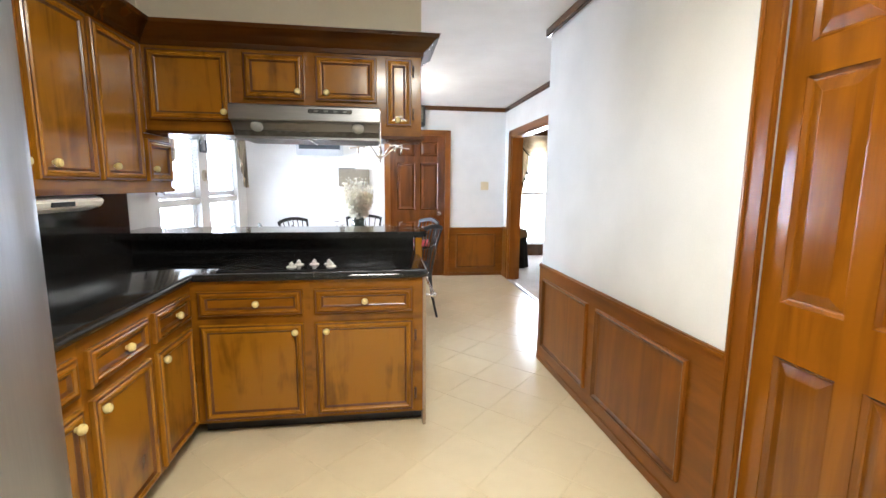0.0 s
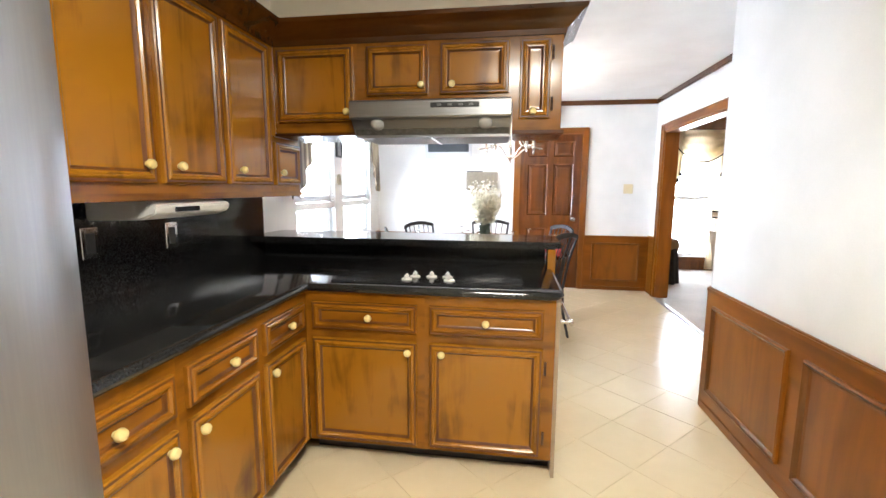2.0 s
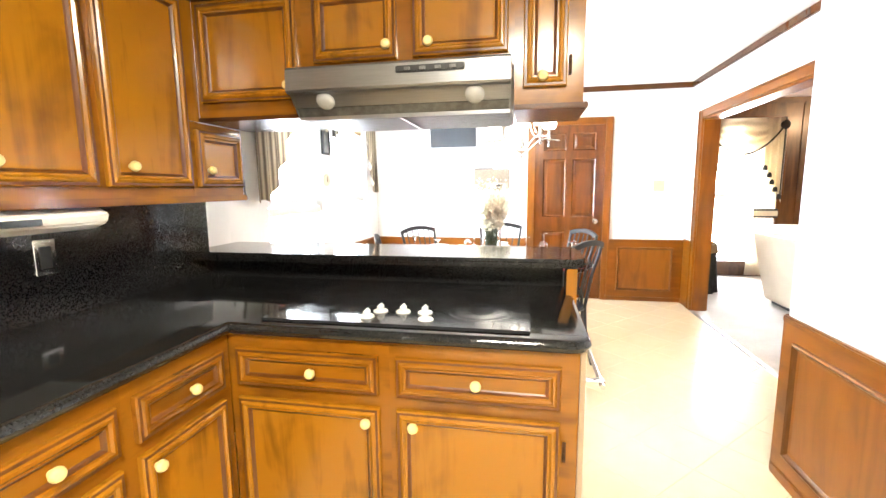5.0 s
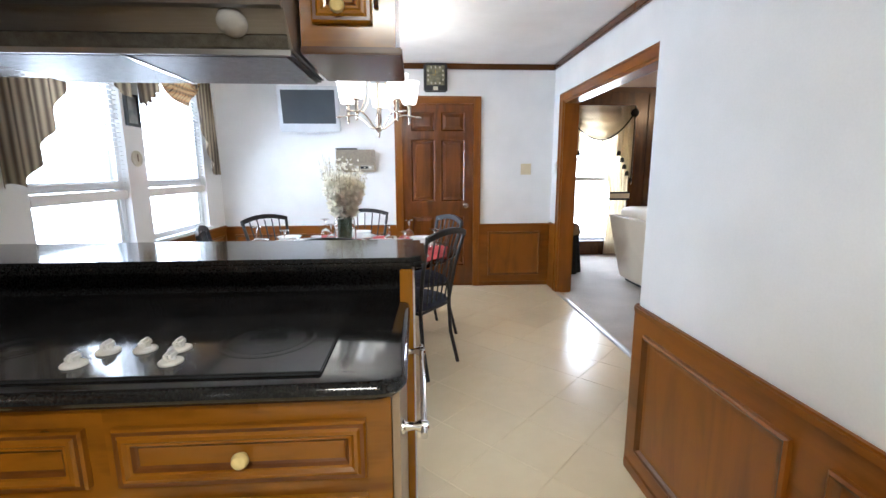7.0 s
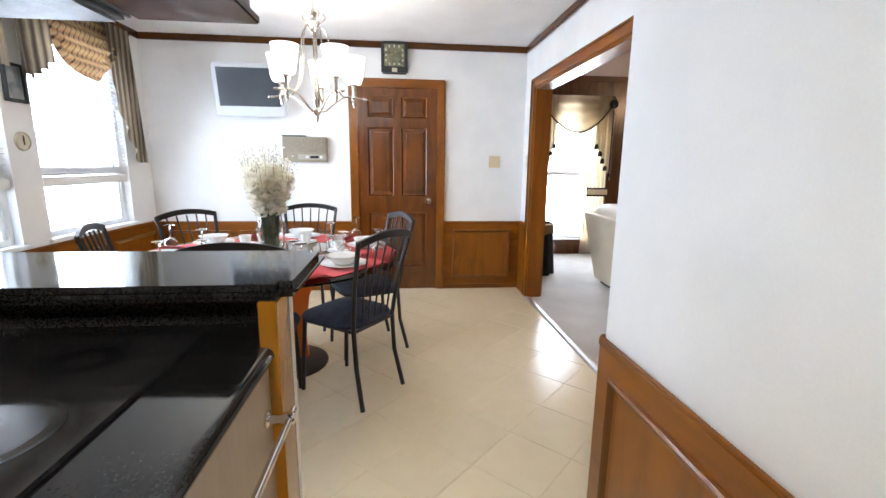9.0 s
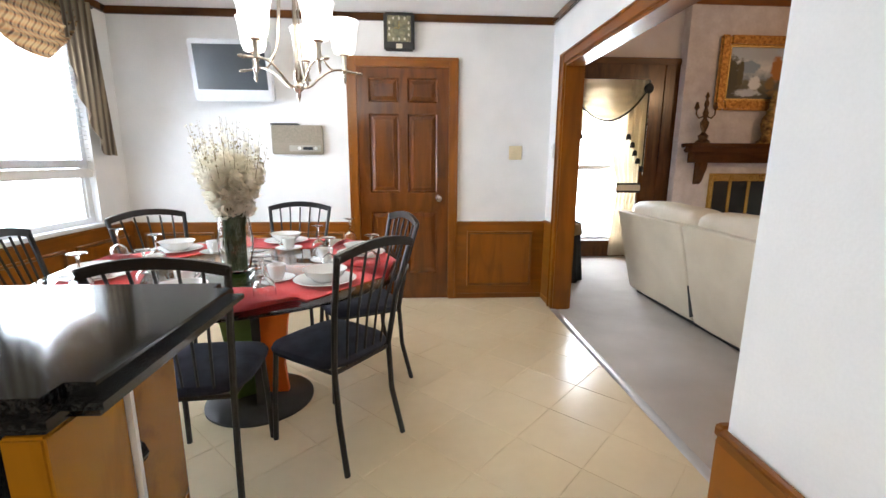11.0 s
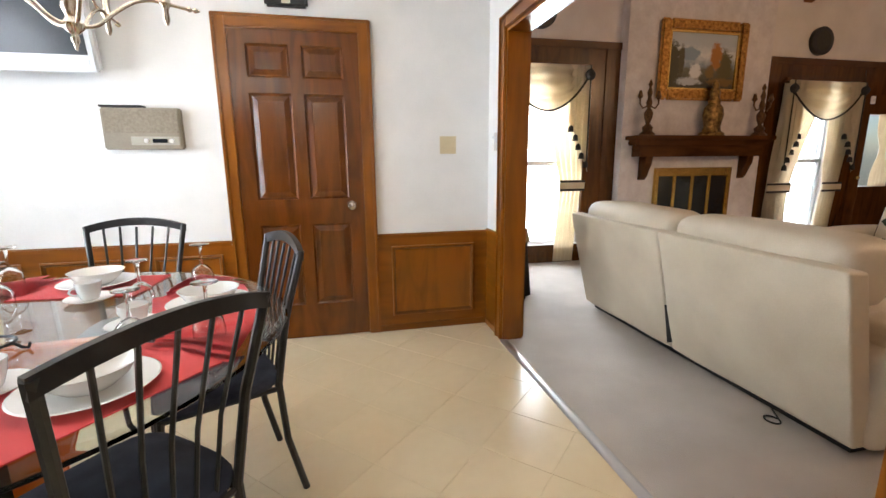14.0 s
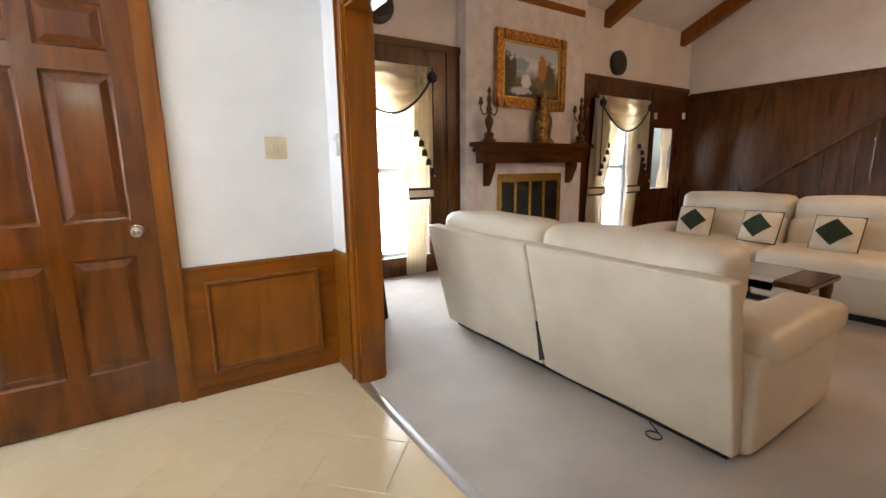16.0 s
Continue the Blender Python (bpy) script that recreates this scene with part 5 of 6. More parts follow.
sw = thing("light_switch", (1.915, 7.138, 1.27), "beige double light switch plate", "light switch")
part("plate", boxed(1.858, 1.972, 7.132, 7.139, 1.268, 1.386), BEIGEP, sw, bevel=0.002)
for x in (1.892, 1.938):
    part("toggle", boxed(x - 0.005, x + 0.005, 7.120, 7.133, 1.318, 1.338), BEIGEP, sw, bevel=0.002)
th = thing("wall_thermostat", (2.21, 6.97, 1.30), "small white wall control beside the opening", "thermostat")
part("case", boxed(2.190, 2.214, 6.945, 6.995, 1.28, 1.40), WHITEP, th, bevel=0.004)
part("button", boxed(2.186, 2.191, 6.962, 6.978, 1.365, 1.38), SILVER, th)

# ---------------- window wall things ----------------
pf = thing("picture_frame", (-1.395, 5.71, 1.64), "small dark framed picture between the windows", "picture")
for a, b_, c_, d_ in ((5.63, 5.65, 1.64, 1.87), (5.77, 5.79, 1.64, 1.87), (5.65, 5.77, 1.85, 1.87), (5.65, 5.77, 1.64, 1.66)):
    part("frame_rail", boxed(-1.398, -1.375, a, b_, c_, d_), BLACK, pf, bevel=0.003)
part("print", boxed(-1.397, -1.388, 5.65, 5.77, 1.66, 1.85), mottled("faded_print", (0.10, 0.12, 0.13), (0.36, 0.36, 0.33), 14, 0.5), pf)
tm = thing("wall_thermometer", (-1.39, 5.71, 1.40), "round cream wall thermometer between the windows", "thermometer")
part("dial", lathe(B(), [(0.058, 0), (0.058, 0.012), (0.050, 0.016), (0.048, 0.010)], Matrix.Translation((-1.399, 5.71, 1.407)) @ Matrix.Rotation(radians(90), 4, "Y"), 32), PAPER, tm, smooth=30)
part("needle", boxed(-1.386, -1.384, 5.705, 5.715, 1.385, 1.44), BRONZE, tm)


def sheet(f, nu, nv, thick=0.004):
    """A cloth surface from f(u, v), given thickness."""
    bm = B()
    g = [[bm.verts.new(f(i / (nu - 1), k / (nv - 1))) for k in range(nv)] for i in range(nu)]
    for i in range(nu - 1):
        for k in range(nv - 1):
            bm.faces.new((g[i][k], g[i + 1][k], g[i + 1][k + 1], g[i][k + 1]))
    bmesh.ops.solidify(bm, geom=list(bm.faces), thickness=thick)
    return bm


def dining_valance(y0, y1, sw0, sw1, low, tails, label):
    """Plaid swag between two striped cascading tails, on a wall that looks to +x.
    A tail: inner and outer edge at the top, inner and outer drop, outward flare."""
    n = thing("window_valance", (-1.38, (y0 + y1) / 2, 2.30), label, "valance", "window valances")
    part("rod", tube(B(), [(-1.34, y0 - 0.02, 2.345), (-1.34, y1 + 0.02, 2.345)], 0.012, 8), BLACK, n, smooth=True)

    def swag(u, v):
        e = 2 * u - 1
        y = (sw0 + sw1) / 2 + e * (sw1 - sw0) / 2 * (1.06 - 0.06 * v)
        drop = (0.14 + (low - 0.14) * (1 - e * e)) * v
        return (-1.345 + 0.05 * math.sin(math.pi * u) * v + 0.022 * math.sin(v * 26 - 5 * abs(e)) * (0.3 + v), y, 2.36 - drop)

    part("swag", sheet(swag, 25, 36), PLAID, n, "plaid gold and brown swag", smooth=True)
    for yi, yo, di, do, flare in tails:

        def tail(u, v):
            # pleats across; the inner edge hangs short, the outer edge long
            fold = math.sin(u * 26)
            y = yi + (yo - yi) * u + flare * u * v + 0.008 * fold * v
            ln = di + (do - di) * min(1.0, u * 1.45) ** 0.8 + 0.012 * math.sin(u * 26 + 1)
            return (-1.322 + 0.016 * fold + 0.012 * v, y, 2.36 - ln * v)

        part("tail", sheet(tail, 72, 16), STRIPED, n, "striped brown and gold cascading tail", smooth=True)
    return n


dining_valance(4.49, 5.58, 4.80, 5.44, 0.42, ((5.00, 4.49, 0.50, 1.12, 0.0), (5.36, 5.58, 0.40, 0.52, 0.0)), "striped and plaid swag valance over the near dining window")
dining_valance(5.70, 6.88, 5.88, 6.72, 0.49, ((5.95, 5.69, 0.42, 0.56, 0.0), (6.56, 6.84, 0.46, 1.07, 0.06)), "striped and plaid swag valance over the far dining window")

# ---------------- small kitchen things ----------------
for y, z in ((2.59, 1.11), (2.995, 1.10)):
    o = thing("wall_outlet", (-1.14, y, z), "steel-framed wall outlet on the black splash", "outlet", "wall outlets")
    part("plate", boxed(-1.142, -1.134, y - 0.035, y + 0.035, z - 0.06, z + 0.06), CHROME, o, bevel=0.002)
    part("insert", boxed(-1.135, -1.131, y - 0.018, y + 0.018, z - 0.038, z + 0.038), BLACK if y < 3 else BRONZE, o, bevel=0.001)
uc = thing("under_cabinet_radio", (-1.0, 2.73, 1.22), "white appliance mounted under the wall cabinet", "radio")
bm = B()
prof = [(-0.83, 1.272), (-0.79, 1.255), (-0.80, 1.225), (-0.86, 1.205), (-1.08, 1.200), (-1.08, 1.272)]
ends = [[bm.verts.new((x, y, z)) for x, z in prof] for y in (2.53, 2.94)]
for i in range(len(prof)):
    k = (i + 1) % len(prof)
    bm.faces.new((ends[0][i], ends[0][k], ends[1][k], ends[1][i]))
for e in ends:
    bm.faces.new(e)
part("case", bm, WHITEP, uc, bevel=0.006)
part("display", boxed(-0.795, -0.786, 2.62, 2.74, 1.232, 1.250), SCREEN, uc, "dark display")
for y, ln in ((4.21, 0.30), (4.37, 0.28)):
    sp = thing("kitchen_utensil", (-1.37, y, 1.28), "black slotted cooking utensil hanging on the white wall", "utensil", "hanging utensils")
    part("handle", tube(B(), [(-1.36, y, 1.64), (-1.36, y, 1.52), (-1.36, y + 0.008, 1.42)], [0.010, 0.009, 0.005], 8), BLACK, sp, smooth=True)
    hd = part("head", tube(B(), [(-1.36, y + 0.008, 1.42), (-1.358, y + 0.010, 1.39), (-1.345, y + 0.014, 1.375)], [0.005, 0.007, 0.016], 8), BLACK, sp, smooth=True)
    for k in range(4):
        part("tine", boxed(-1.365 + 0.004 * k, -1.359 + 0.004 * k, y - 0.018 + 0.016 * k, y - 0.007 + 0.016 * k, 1.285, 1.382), BLACK, hd, bevel=0.002)
    part("blade", boxed(-1.358, -1.352, y - 0.018, y + 0.042, 1.34, 1.382), BLACK, hd, bevel=0.002)
    part("hook", tube(B(), [(-1.398, y, 1.655), (-1.36, y, 1.655), (-1.36, y, 1.635)], 0.003, 6), STEEL, sp, smooth=True)


# ---------------- living room ----------------
YW, YC = 8.90, 8.76
wall("panelling_window", "x", 8.878, 0.02, 2.345, 4.38, 0.0, 2.52, [(2.95, 3.95, 0.22, 2.15)], DARK, "dark stained wood panelling round the window")
wall("panelling_door", "x", 8.878, 0.02, 6.36, 9.18, 0.0, 2.46, [(6.82, 7.62, 0.22, 2.15), (8.20, 8.72, 0.82, 1.80)], DARK, "dark stained wood panelling with door and window")
wall("panelling_right", "y", 9.18, 0.02, 1.5, 8.878, 0.0, 2.36, (), DARK, "dark stained wood panelling")
solid("panel_cap", boxed(2.345, 4.38, 8.855, 8.878, 2.45, 2.53), DARK_X, "dark wooden cap of the panelling", "trim", kind="structure", bevel=0.006)
solid("panel_cap", boxed(6.36, 9.18, 8.855, 8.878, 2.39, 2.47), DARK_X, "dark wooden cap of the panelling", "trim", kind="structure", bevel=0.006)
solid("panel_cap", boxed(9.155, 9.18, 1.5, 8.85, 2.30, 2.38), DARK, "dark wooden cap of the panelling", "trim", kind="structure", bevel=0.006)
for k, y in enumerate([8.2, 7.45, 6.7, 5.95, 5.2, 4.45, 3.7, 2.95]):
    solid("panel_batten", boxed(9.165, 9.18, y - 0.02, y + 0.02, 0.1, 2.3), DARK, "dark wooden batten on the panelling", "trim", kind="structure", bevel=0.004)
for x in (4.22, 2.62):
    solid("panel_batten", boxed(x - 0.03, x + 0.03, 8.862, 8.878, 0.0, 2.45), DARK, "dark wooden batten on the panelling", "trim", kind="structure", bevel=0.004)
for x0, x1, z0, z1 in ((2.87, 2.95, 0.14, 2.23), (3.95, 4.03, 0.14, 2.23), (2.95, 3.95, 2.15, 2.23), (2.95, 3.95, 0.14, 0.22), (6.74, 6.82, 0.14, 2.23), (7.62, 7.70, 0.14, 2.23), (6.82, 7.62, 2.15, 2.23)):
    solid("window_trim", boxed(x0, x1, 8.852, 8.877, z0, z1), DARK, "dark wooden window trim", "trim", kind="structure", bevel=0.005)
# chimney breast
tagged(part("chimney_breast", boxed(4.38, 4.86, YC, YW, 0, 3.42), BRICKW), "whitewashed masonry chimney breast", "chimney", kind="structure")
cbm = B()
box(cbm, 5.92, 6.36, YC, YW, 0, 3.42)
box(cbm, 4.86, 5.92, YC, YW, 1.10, 3.42)
box(cbm, 4.86, 5.92, YC, YW, 0, 0.30)
tagged(part("chimney_breast", cbm, BRICKW), "whitewashed masonry chimney breast over the fireplace", "chimney", kind="structure")
tagged(part("firebox", boxed(4.86, 5.92, 8.885, 8.897, 0.30, 1.10), BLACK), "sooty black firebox", "firebox", kind="structure")
fs = thing("fire_screen", (5.39, 8.75, 0.30), "brass framed glass fireplace doors", "fireplace doors")
for x0, x1, z0, z1 in ((4.84, 4.90, 0.28, 1.12), (5.88, 5.94, 0.28, 1.12), (4.90, 5.88, 1.02, 1.12), (4.90, 5.88, 0.28, 0.36)):
    part("frame_bar", boxed(x0, x1, 8.725, 8.76, z0, z1), BRASS, fs, bevel=0.006)
for x in (5.13, 5.385, 5.63):
    part("mullion", boxed(x - 0.022, x + 0.022, 8.735, 8.76, 0.36, 1.02), BRASS, fs, bevel=0.005)
for x0, x1 in ((4.90, 5.108), (5.152, 5.363), (5.407, 5.608), (5.652, 5.88)):
    part("glass_door", boxed(x0, x1, 8.748, 8.754, 0.36, 1.02), SCREEN, fs, "smoked glass door")
mn = thing("mantelpiece", (5.38, 8.65, 1.25), "dark wooden mantel shelf on carved brackets", "mantelpiece")
part("shelf", boxed(4.42, 6.34, 8.53, YC, 1.44, 1.49), DARK_X, mn, bevel=0.008)
part("moulding", boxed(4.46, 6.30, 8.57, YC, 1.38, 1.44), DARK_X, mn, bevel=0.012)
part("beam", boxed(4.52, 6.24, 8.61, YC, 1.25, 1.38), DARK_X, mn, bevel=0.006)
for x in (4.67, 6.09):
    bm = B()
    prof = [(8.62, 1.25), (8.63, 1.17), (8.68, 1.10), (8.70, 1.02), (8.74, 0.98), (YC, 0.98), (YC, 1.25)]
    ends = [[bm.verts.new((xx, y, z)) for y, z in prof] for xx in (x - 0.045, x + 0.045)]
    for i in range(len(prof)):
        k = (i + 1) % len(prof)
        bm.faces.new((ends[0][i], ends[0][k], ends[1][k], ends[1][i]))
    for e in ends:
        bm.faces.new(e)
    part("bracket", bm, DARK, mn, bevel=0.005)

pt = thing("landscape_painting", (5.50, 8.75, 1.90), "autumn river landscape in an ornate gilt frame", "painting")
px0, px1, pz0, pz1 = 4.77, 5.95, 1.90, 2.78
for nm, x0, x1, z0, z1 in (("frame_side", px0, px0 + 0.12, pz0, pz1), ("frame_side", px1 - 0.12, px1, pz0, pz1), ("frame_side", px0 + 0.12, px1 - 0.12, pz1 - 0.12, pz1), ("frame_side", px0 + 0.12, px1 - 0.12, pz0, pz0 + 0.12)):
    part(nm, boxed(x0, x1, 8.70, 8.755, z0, z1), GILT, pt, bevel=0.018)
for x0, x1, z0, z1 in ((px0 + 0.12, px0 + 0.14, pz0 + 0.12, pz1 - 0.12), (px1 - 0.14, px1 - 0.12, pz0 + 0.12, pz1 - 0.12), (px0 + 0.14, px1 - 0.14, pz1 - 0.14, pz1 - 0.12), (px0 + 0.14, px1 - 0.14, pz0 + 0.12, pz0 + 0.14)):
    part("slip", boxed(x0, x1, 8.715, 8.755, z0, z1), BRASS, pt)
part("canvas", boxed(px0 + 0.14, px1 - 0.14, 8.735, 8.75, pz0 + 0.14, pz1 - 0.14), PAINTING, pt, "painted canvas with trees and water")


def candelabrum(x):
    c = thing("candelabrum", (x, 8.64, 1.49), "aged bronze three-arm candelabrum on the mantel", "candelabrum", "mantel candelabra")
    m = Matrix.Translation((x, 8.64, 1.49))
    part("stem", lathe(B(), [(0.085, 0), (0.085, 0.02), (0.05, 0.05), (0.06, 0.09), (0.022, 0.13), (0.045, 0.20), (0.05, 0.25), (0.02, 0.30), (0.035, 0.36), (0.018, 0.42), (0.03, 0.47), (0.012, 0.53), (0.025, 0.56), (0.006, 0.61)], m, 18), BRONZE, c, smooth=True)
    for s in (-1, 1):
        part("arm", tube(B(), [(x + s * 0.01, 8.64, 1.82), (x + s * 0.08, 8.64, 1.79), (x + s * 0.12, 8.64, 1.84), (x + s * 0.12, 8.64, 1.90)], 0.009, 8), BRONZE, c, smooth=True)
        part("candle_cup", lathe(B(), [(0.010, 0), (0.030, 0.02), (0.022, 0.05), (0.014, 0.09)], Matrix.Translation((x + s * 0.12, 8.64, 1.89)), 14), BRONZE, c, smooth=True)


candelabrum(4.62)
candelabrum(6.18)
# plain statuette-shaped clock on the mantel
bm = lathe(B(), [(0.165, 0), (0.165, 0.03), (0.12, 0.055), (0.105, 0.10), (0.12, 0.17), (0.135, 0.24), (0.12, 0.32), (0.075, 0.37), (0.085, 0.40), (0.06, 0.43), (0.07, 0.50), (0.04, 0.55), (0.045, 0.59), (0.01, 0.63)], Matrix.Translation((5.50, 8.65, 1.49)) @ Matrix.Diagonal((1, 0.6, 1, 1)), 22)
solid("mantel_statuette", bm, mottled("gilded_bronze", (0.06, 0.03, 0.012), (0.40, 0.25, 0.08), 25, 0.35, 0.8, bump=0.8, fine=80), "gilded bronze mantel statuette", "statuette", at=(5.50, 8.65, 1.49), smooth=True)
for x, z, y in ((3.38, 2.80, 8.895), (7.22, 2.68, 8.895)):
    s = thing("wall_speaker", (x, y, z), "round dark wall speaker high on the wall", "speaker", "wall speakers")
    part("rim", lathe(B(), [(0.17, 0), (0.17, 0.05), (0.15, 0.06)], Matrix.Translation((x, y, z)) @ Matrix.Rotation(radians(90), 4, "X"), 32), BLACK, s, smooth=30)
    part("grille", lathe(B(), [(0.15, 0.055), (0.08, 0.066), (0.01, 0.069)], Matrix.Translation((x, y, z)) @ Matrix.Rotation(radians(90), 4, "X"), 32), mottled("speaker_cloth", (0.03, 0.028, 0.022), (0.06, 0.055, 0.045), 80, 0.9, bump=0.6, fine=500), s, smooth=True)


def drapes(x0, x1, zt, low, ztie, sides, label):
    """Swagged cream drapes tied back on both sides of a window in the wall that looks to -y.
    For each side: reach inwards at the top, reach at the tie, and the outer edge's place at the tie."""
    n = thing("window_drapes", ((x0 + x1) / 2, 8.80, 0), label, "curtain", "living room drapes")
    xm, hw = (x0 + x1) / 2, (x1 - x0) / 2
    part("rod", tube(B(), [(x0 - 0.03, 8.80, zt), (x1 + 0.03, 8.80, zt)], 0.014, 8), DARK, n, smooth=True)

    def swag(u, v):
        e = 2 * u - 1
        drop = (0.08 + (low - 0.08) * (1 - e * e)) * v
        return (xm + e * (hw - 0.02), 8.745 - 0.05 * math.sin(math.pi * u) * v - 0.020 * math.sin(v * 24 - 4 * abs(e)) * (1 - 0.6 * abs(e)), zt + 0.02 - drop)

    part("swag", sheet(swag, 25, 40), DRAPE, n, "cream satin swag", smooth=True)
    part("fringe", tube(B(), [Vector(swag(i / 24, 1.0)) + Vector((0, -0.012, -0.008)) for i in range(25)], 0.011, 6), FRINGE, n, "black edging on the swag")
    for side, (top, tie, out) in zip((-1, 1), sides):
        xe = x0 if side < 0 else x1

        def drape(u, v):
            z = zt - (zt - 0.03) * v
            if z > ztie:
                s_ = (zt - z) / (zt - ztie)
                inner, outer = top + (tie - top) * s_, out * s_ * s_
            else:
                s_ = (ztie - z) / ztie
                inner, outer = tie + 0.05 * s_, out + 0.06 * s_
            x = xe - side * (outer + (inner - outer) * u)
            near = math.exp(-((z - ztie) / 0.2) ** 2)
            return (x, 8.80 + 0.026 * math.sin(u * 34 + 1.5 * v) * (1 - 0.5 * near) - 0.02 * near, z)

        d = part("drape", sheet(drape, 44, 32), DRAPE, n, "cream tied-back drape", smooth=True)
        xa, xb = sorted((xe - side * (out - 0.02), xe - side * (tie + 0.02)))
        for z in (ztie - 0.05, ztie + 0.05):
            part("tie_band", boxed(xa, xb, 8.742, 8.756, z - 0.013, z + 0.013), FRINGE, d, "black tie-back band")
        part("tie_cloth", boxed(xa, xb, 8.745, 8.758, ztie - 0.036, ztie + 0.036), DRAPE, d)

        def cascade(u, v):
            ln = 0.60 + 0.55 * u
            return (xe - side * 0.26 * (1 - u), 8.725 + 0.016 * math.sin(u * 20), zt + 0.01 - ln * v)

        part("cascade", sheet(cascade, 24, 10), DRAPE, n, "cream cascading tail", smooth=True)
        part("cascade_edge", tube(B(), [Vector(cascade(0.86, i / 9)) + Vector((0, -0.014, 0)) for i in range(10)], 0.008, 6), FRINGE, n, "black cord edge")
        for k in range(5):
            p = Vector(cascade(0.10 + 0.18 * k, 1.0))
            part("tassel", lathe(B(), [(0.002, 0.03), (0.026, 0.012), (0.032, -0.045)], Matrix.Translation(p + Vector((0, -0.015, -0.01))), 10), FRINGE, n, "black tassel")
        part("rosette", lathe(B(), [(0.055, 0), (0.060, 0.02), (0.035, 0.05), (0.01, 0.055)], Matrix.Translation((xe - side * 0.04, 8.715, zt - 0.09)) @ Matrix.Rotation(radians(90), 4, "X"), 14), FRINGE, n, "black rosette")
    return n


drapes(2.86, 3.94, 2.23, 0.49, 0.93, ((0.36, 0.13, -0.02), (0.58, 0.31, 0.035)), "cream swagged drapes with black trim, tied back at the tall window")
drapes(6.66, 7.88, 2.16, 0.47, 0.84, ((0.72, 0.24, -0.10), (0.42, 0.42, 0.14)), "cream swagged drapes with black trim, tied back at the far window")

# small light in the front door with a gathered curtain
dl = thing("door_front", (8.46, 8.87, 0), "dark wooden front door with small curtained light", "door", kind="structure")
for x0, x1, z0, z1 in ((8.02, 8.20, 0.0, 2.05), (8.72, 8.92, 0.0, 2.05), (8.20, 8.72, 0.0, 0.82), (8.20, 8.72, 1.80, 2.05)):
    part("leaf_rail", boxed(x0, x1, 8.845, 8.877, z0, z1), DARK, dl, bevel=0.004)
p = part("pane", boxed(8.20, 8.72, 8.93, 8.935, 0.82, 1.80), PANE, dl)
p.visible_shadow = False


def hourglass(u, v):
    tie = math.exp(-((v - 0.5) / 0.2) ** 2)
    return (8.55 + (u - 0.5) * 0.32 * (1 - 0.7 * tie), 8.86 + 0.012 * math.sin(u * 30), 1.80 - 0.98 * v)


part("curtain", sheet(hourglass, 24, 24), DRAPE, dl, "cream gathered curtain tied in the middle", smooth=True)
part("knob", lathe(B(), [(0.012, 0), (0.012, 0.03), (0.03, 0.05), (0.01, 0.07)], Matrix.Translation((8.10, 8.845, 0.95)) @ Matrix.Rotation(radians(90), 4, "X"), 16), BRASS, dl, smooth=True)
for x, z in ((8.20, 1.98), (9.02, 2.02)):
    s = thing("door_sensor", (x, 8.85, z), "small white sensor above the front door", "sensor", "door sensors")
    part("case", boxed(x - 0.035, x + 0.035, 8.83, 8.853, z - 0.05, z + 0.05), WHITEP, s, bevel=0.005)
    part("lens", boxed(x - 0.015, x + 0.015, 8.826, 8.831, z - 0.02, z + 0.01), SILVER, s)

# stair rail against the panelled wall
sr = thing("stair_railing", (8.95, 6.6, 0), "dark wooden stair rail with turned balusters", "stair railing")
y0, z0_, y1, z1_ = 7.75, 0.76, 5.0, 2.7


def railz(y):
    return z0_ + (y0 - y) / (y0 - y1) * (z1_ - z0_)


part("handrail", tube(B(), [(8.95, y0 + 0.1, railz(y0 + 0.1)), (8.95, y1, z1_)], 0.032, 10), DARK, sr, smooth=True)
part("newel", lathe(B(), [(0.05, 0), (0.05, 0.5), (0.03, 0.55), (0.045, 0.8), (0.05, 0.84), (0.02, 0.9)], Matrix.Translation((8.95, y0 + 0.1, 0)), 14), DARK, sr, smooth=True)
y = y0 - 0.05
while y > y1:
    zz = railz(y)
    part("baluster", lathe(B(), [(0.012, max(0.0, zz - 0.85)), (0.020, zz - 0.6), (0.013, zz - 0.35), (0.020, zz - 0.1), (0.012, zz)], Matrix.Translation((8.95, y, 0)), 8), DARK, sr, smooth=True)
    y -= 0.17
bm = B()
vs = []
for x in (8.93, 8.97):
    vs.append([bm.verts.new(c) for c in ((x, y0 + 0.05, 0), (x, y1, 0), (x, y1, railz(y1) - 0.8), (x, y0 - 0.1, 0.02))])
for i in range(4):
    k = (i + 1) % 4
    bm.faces.new((vs[0][i], vs[0][k], vs[1][k], vs[1][i]))
for q in vs:
    bm.faces.new(q)
part("stringer", bm, DARK, sr)


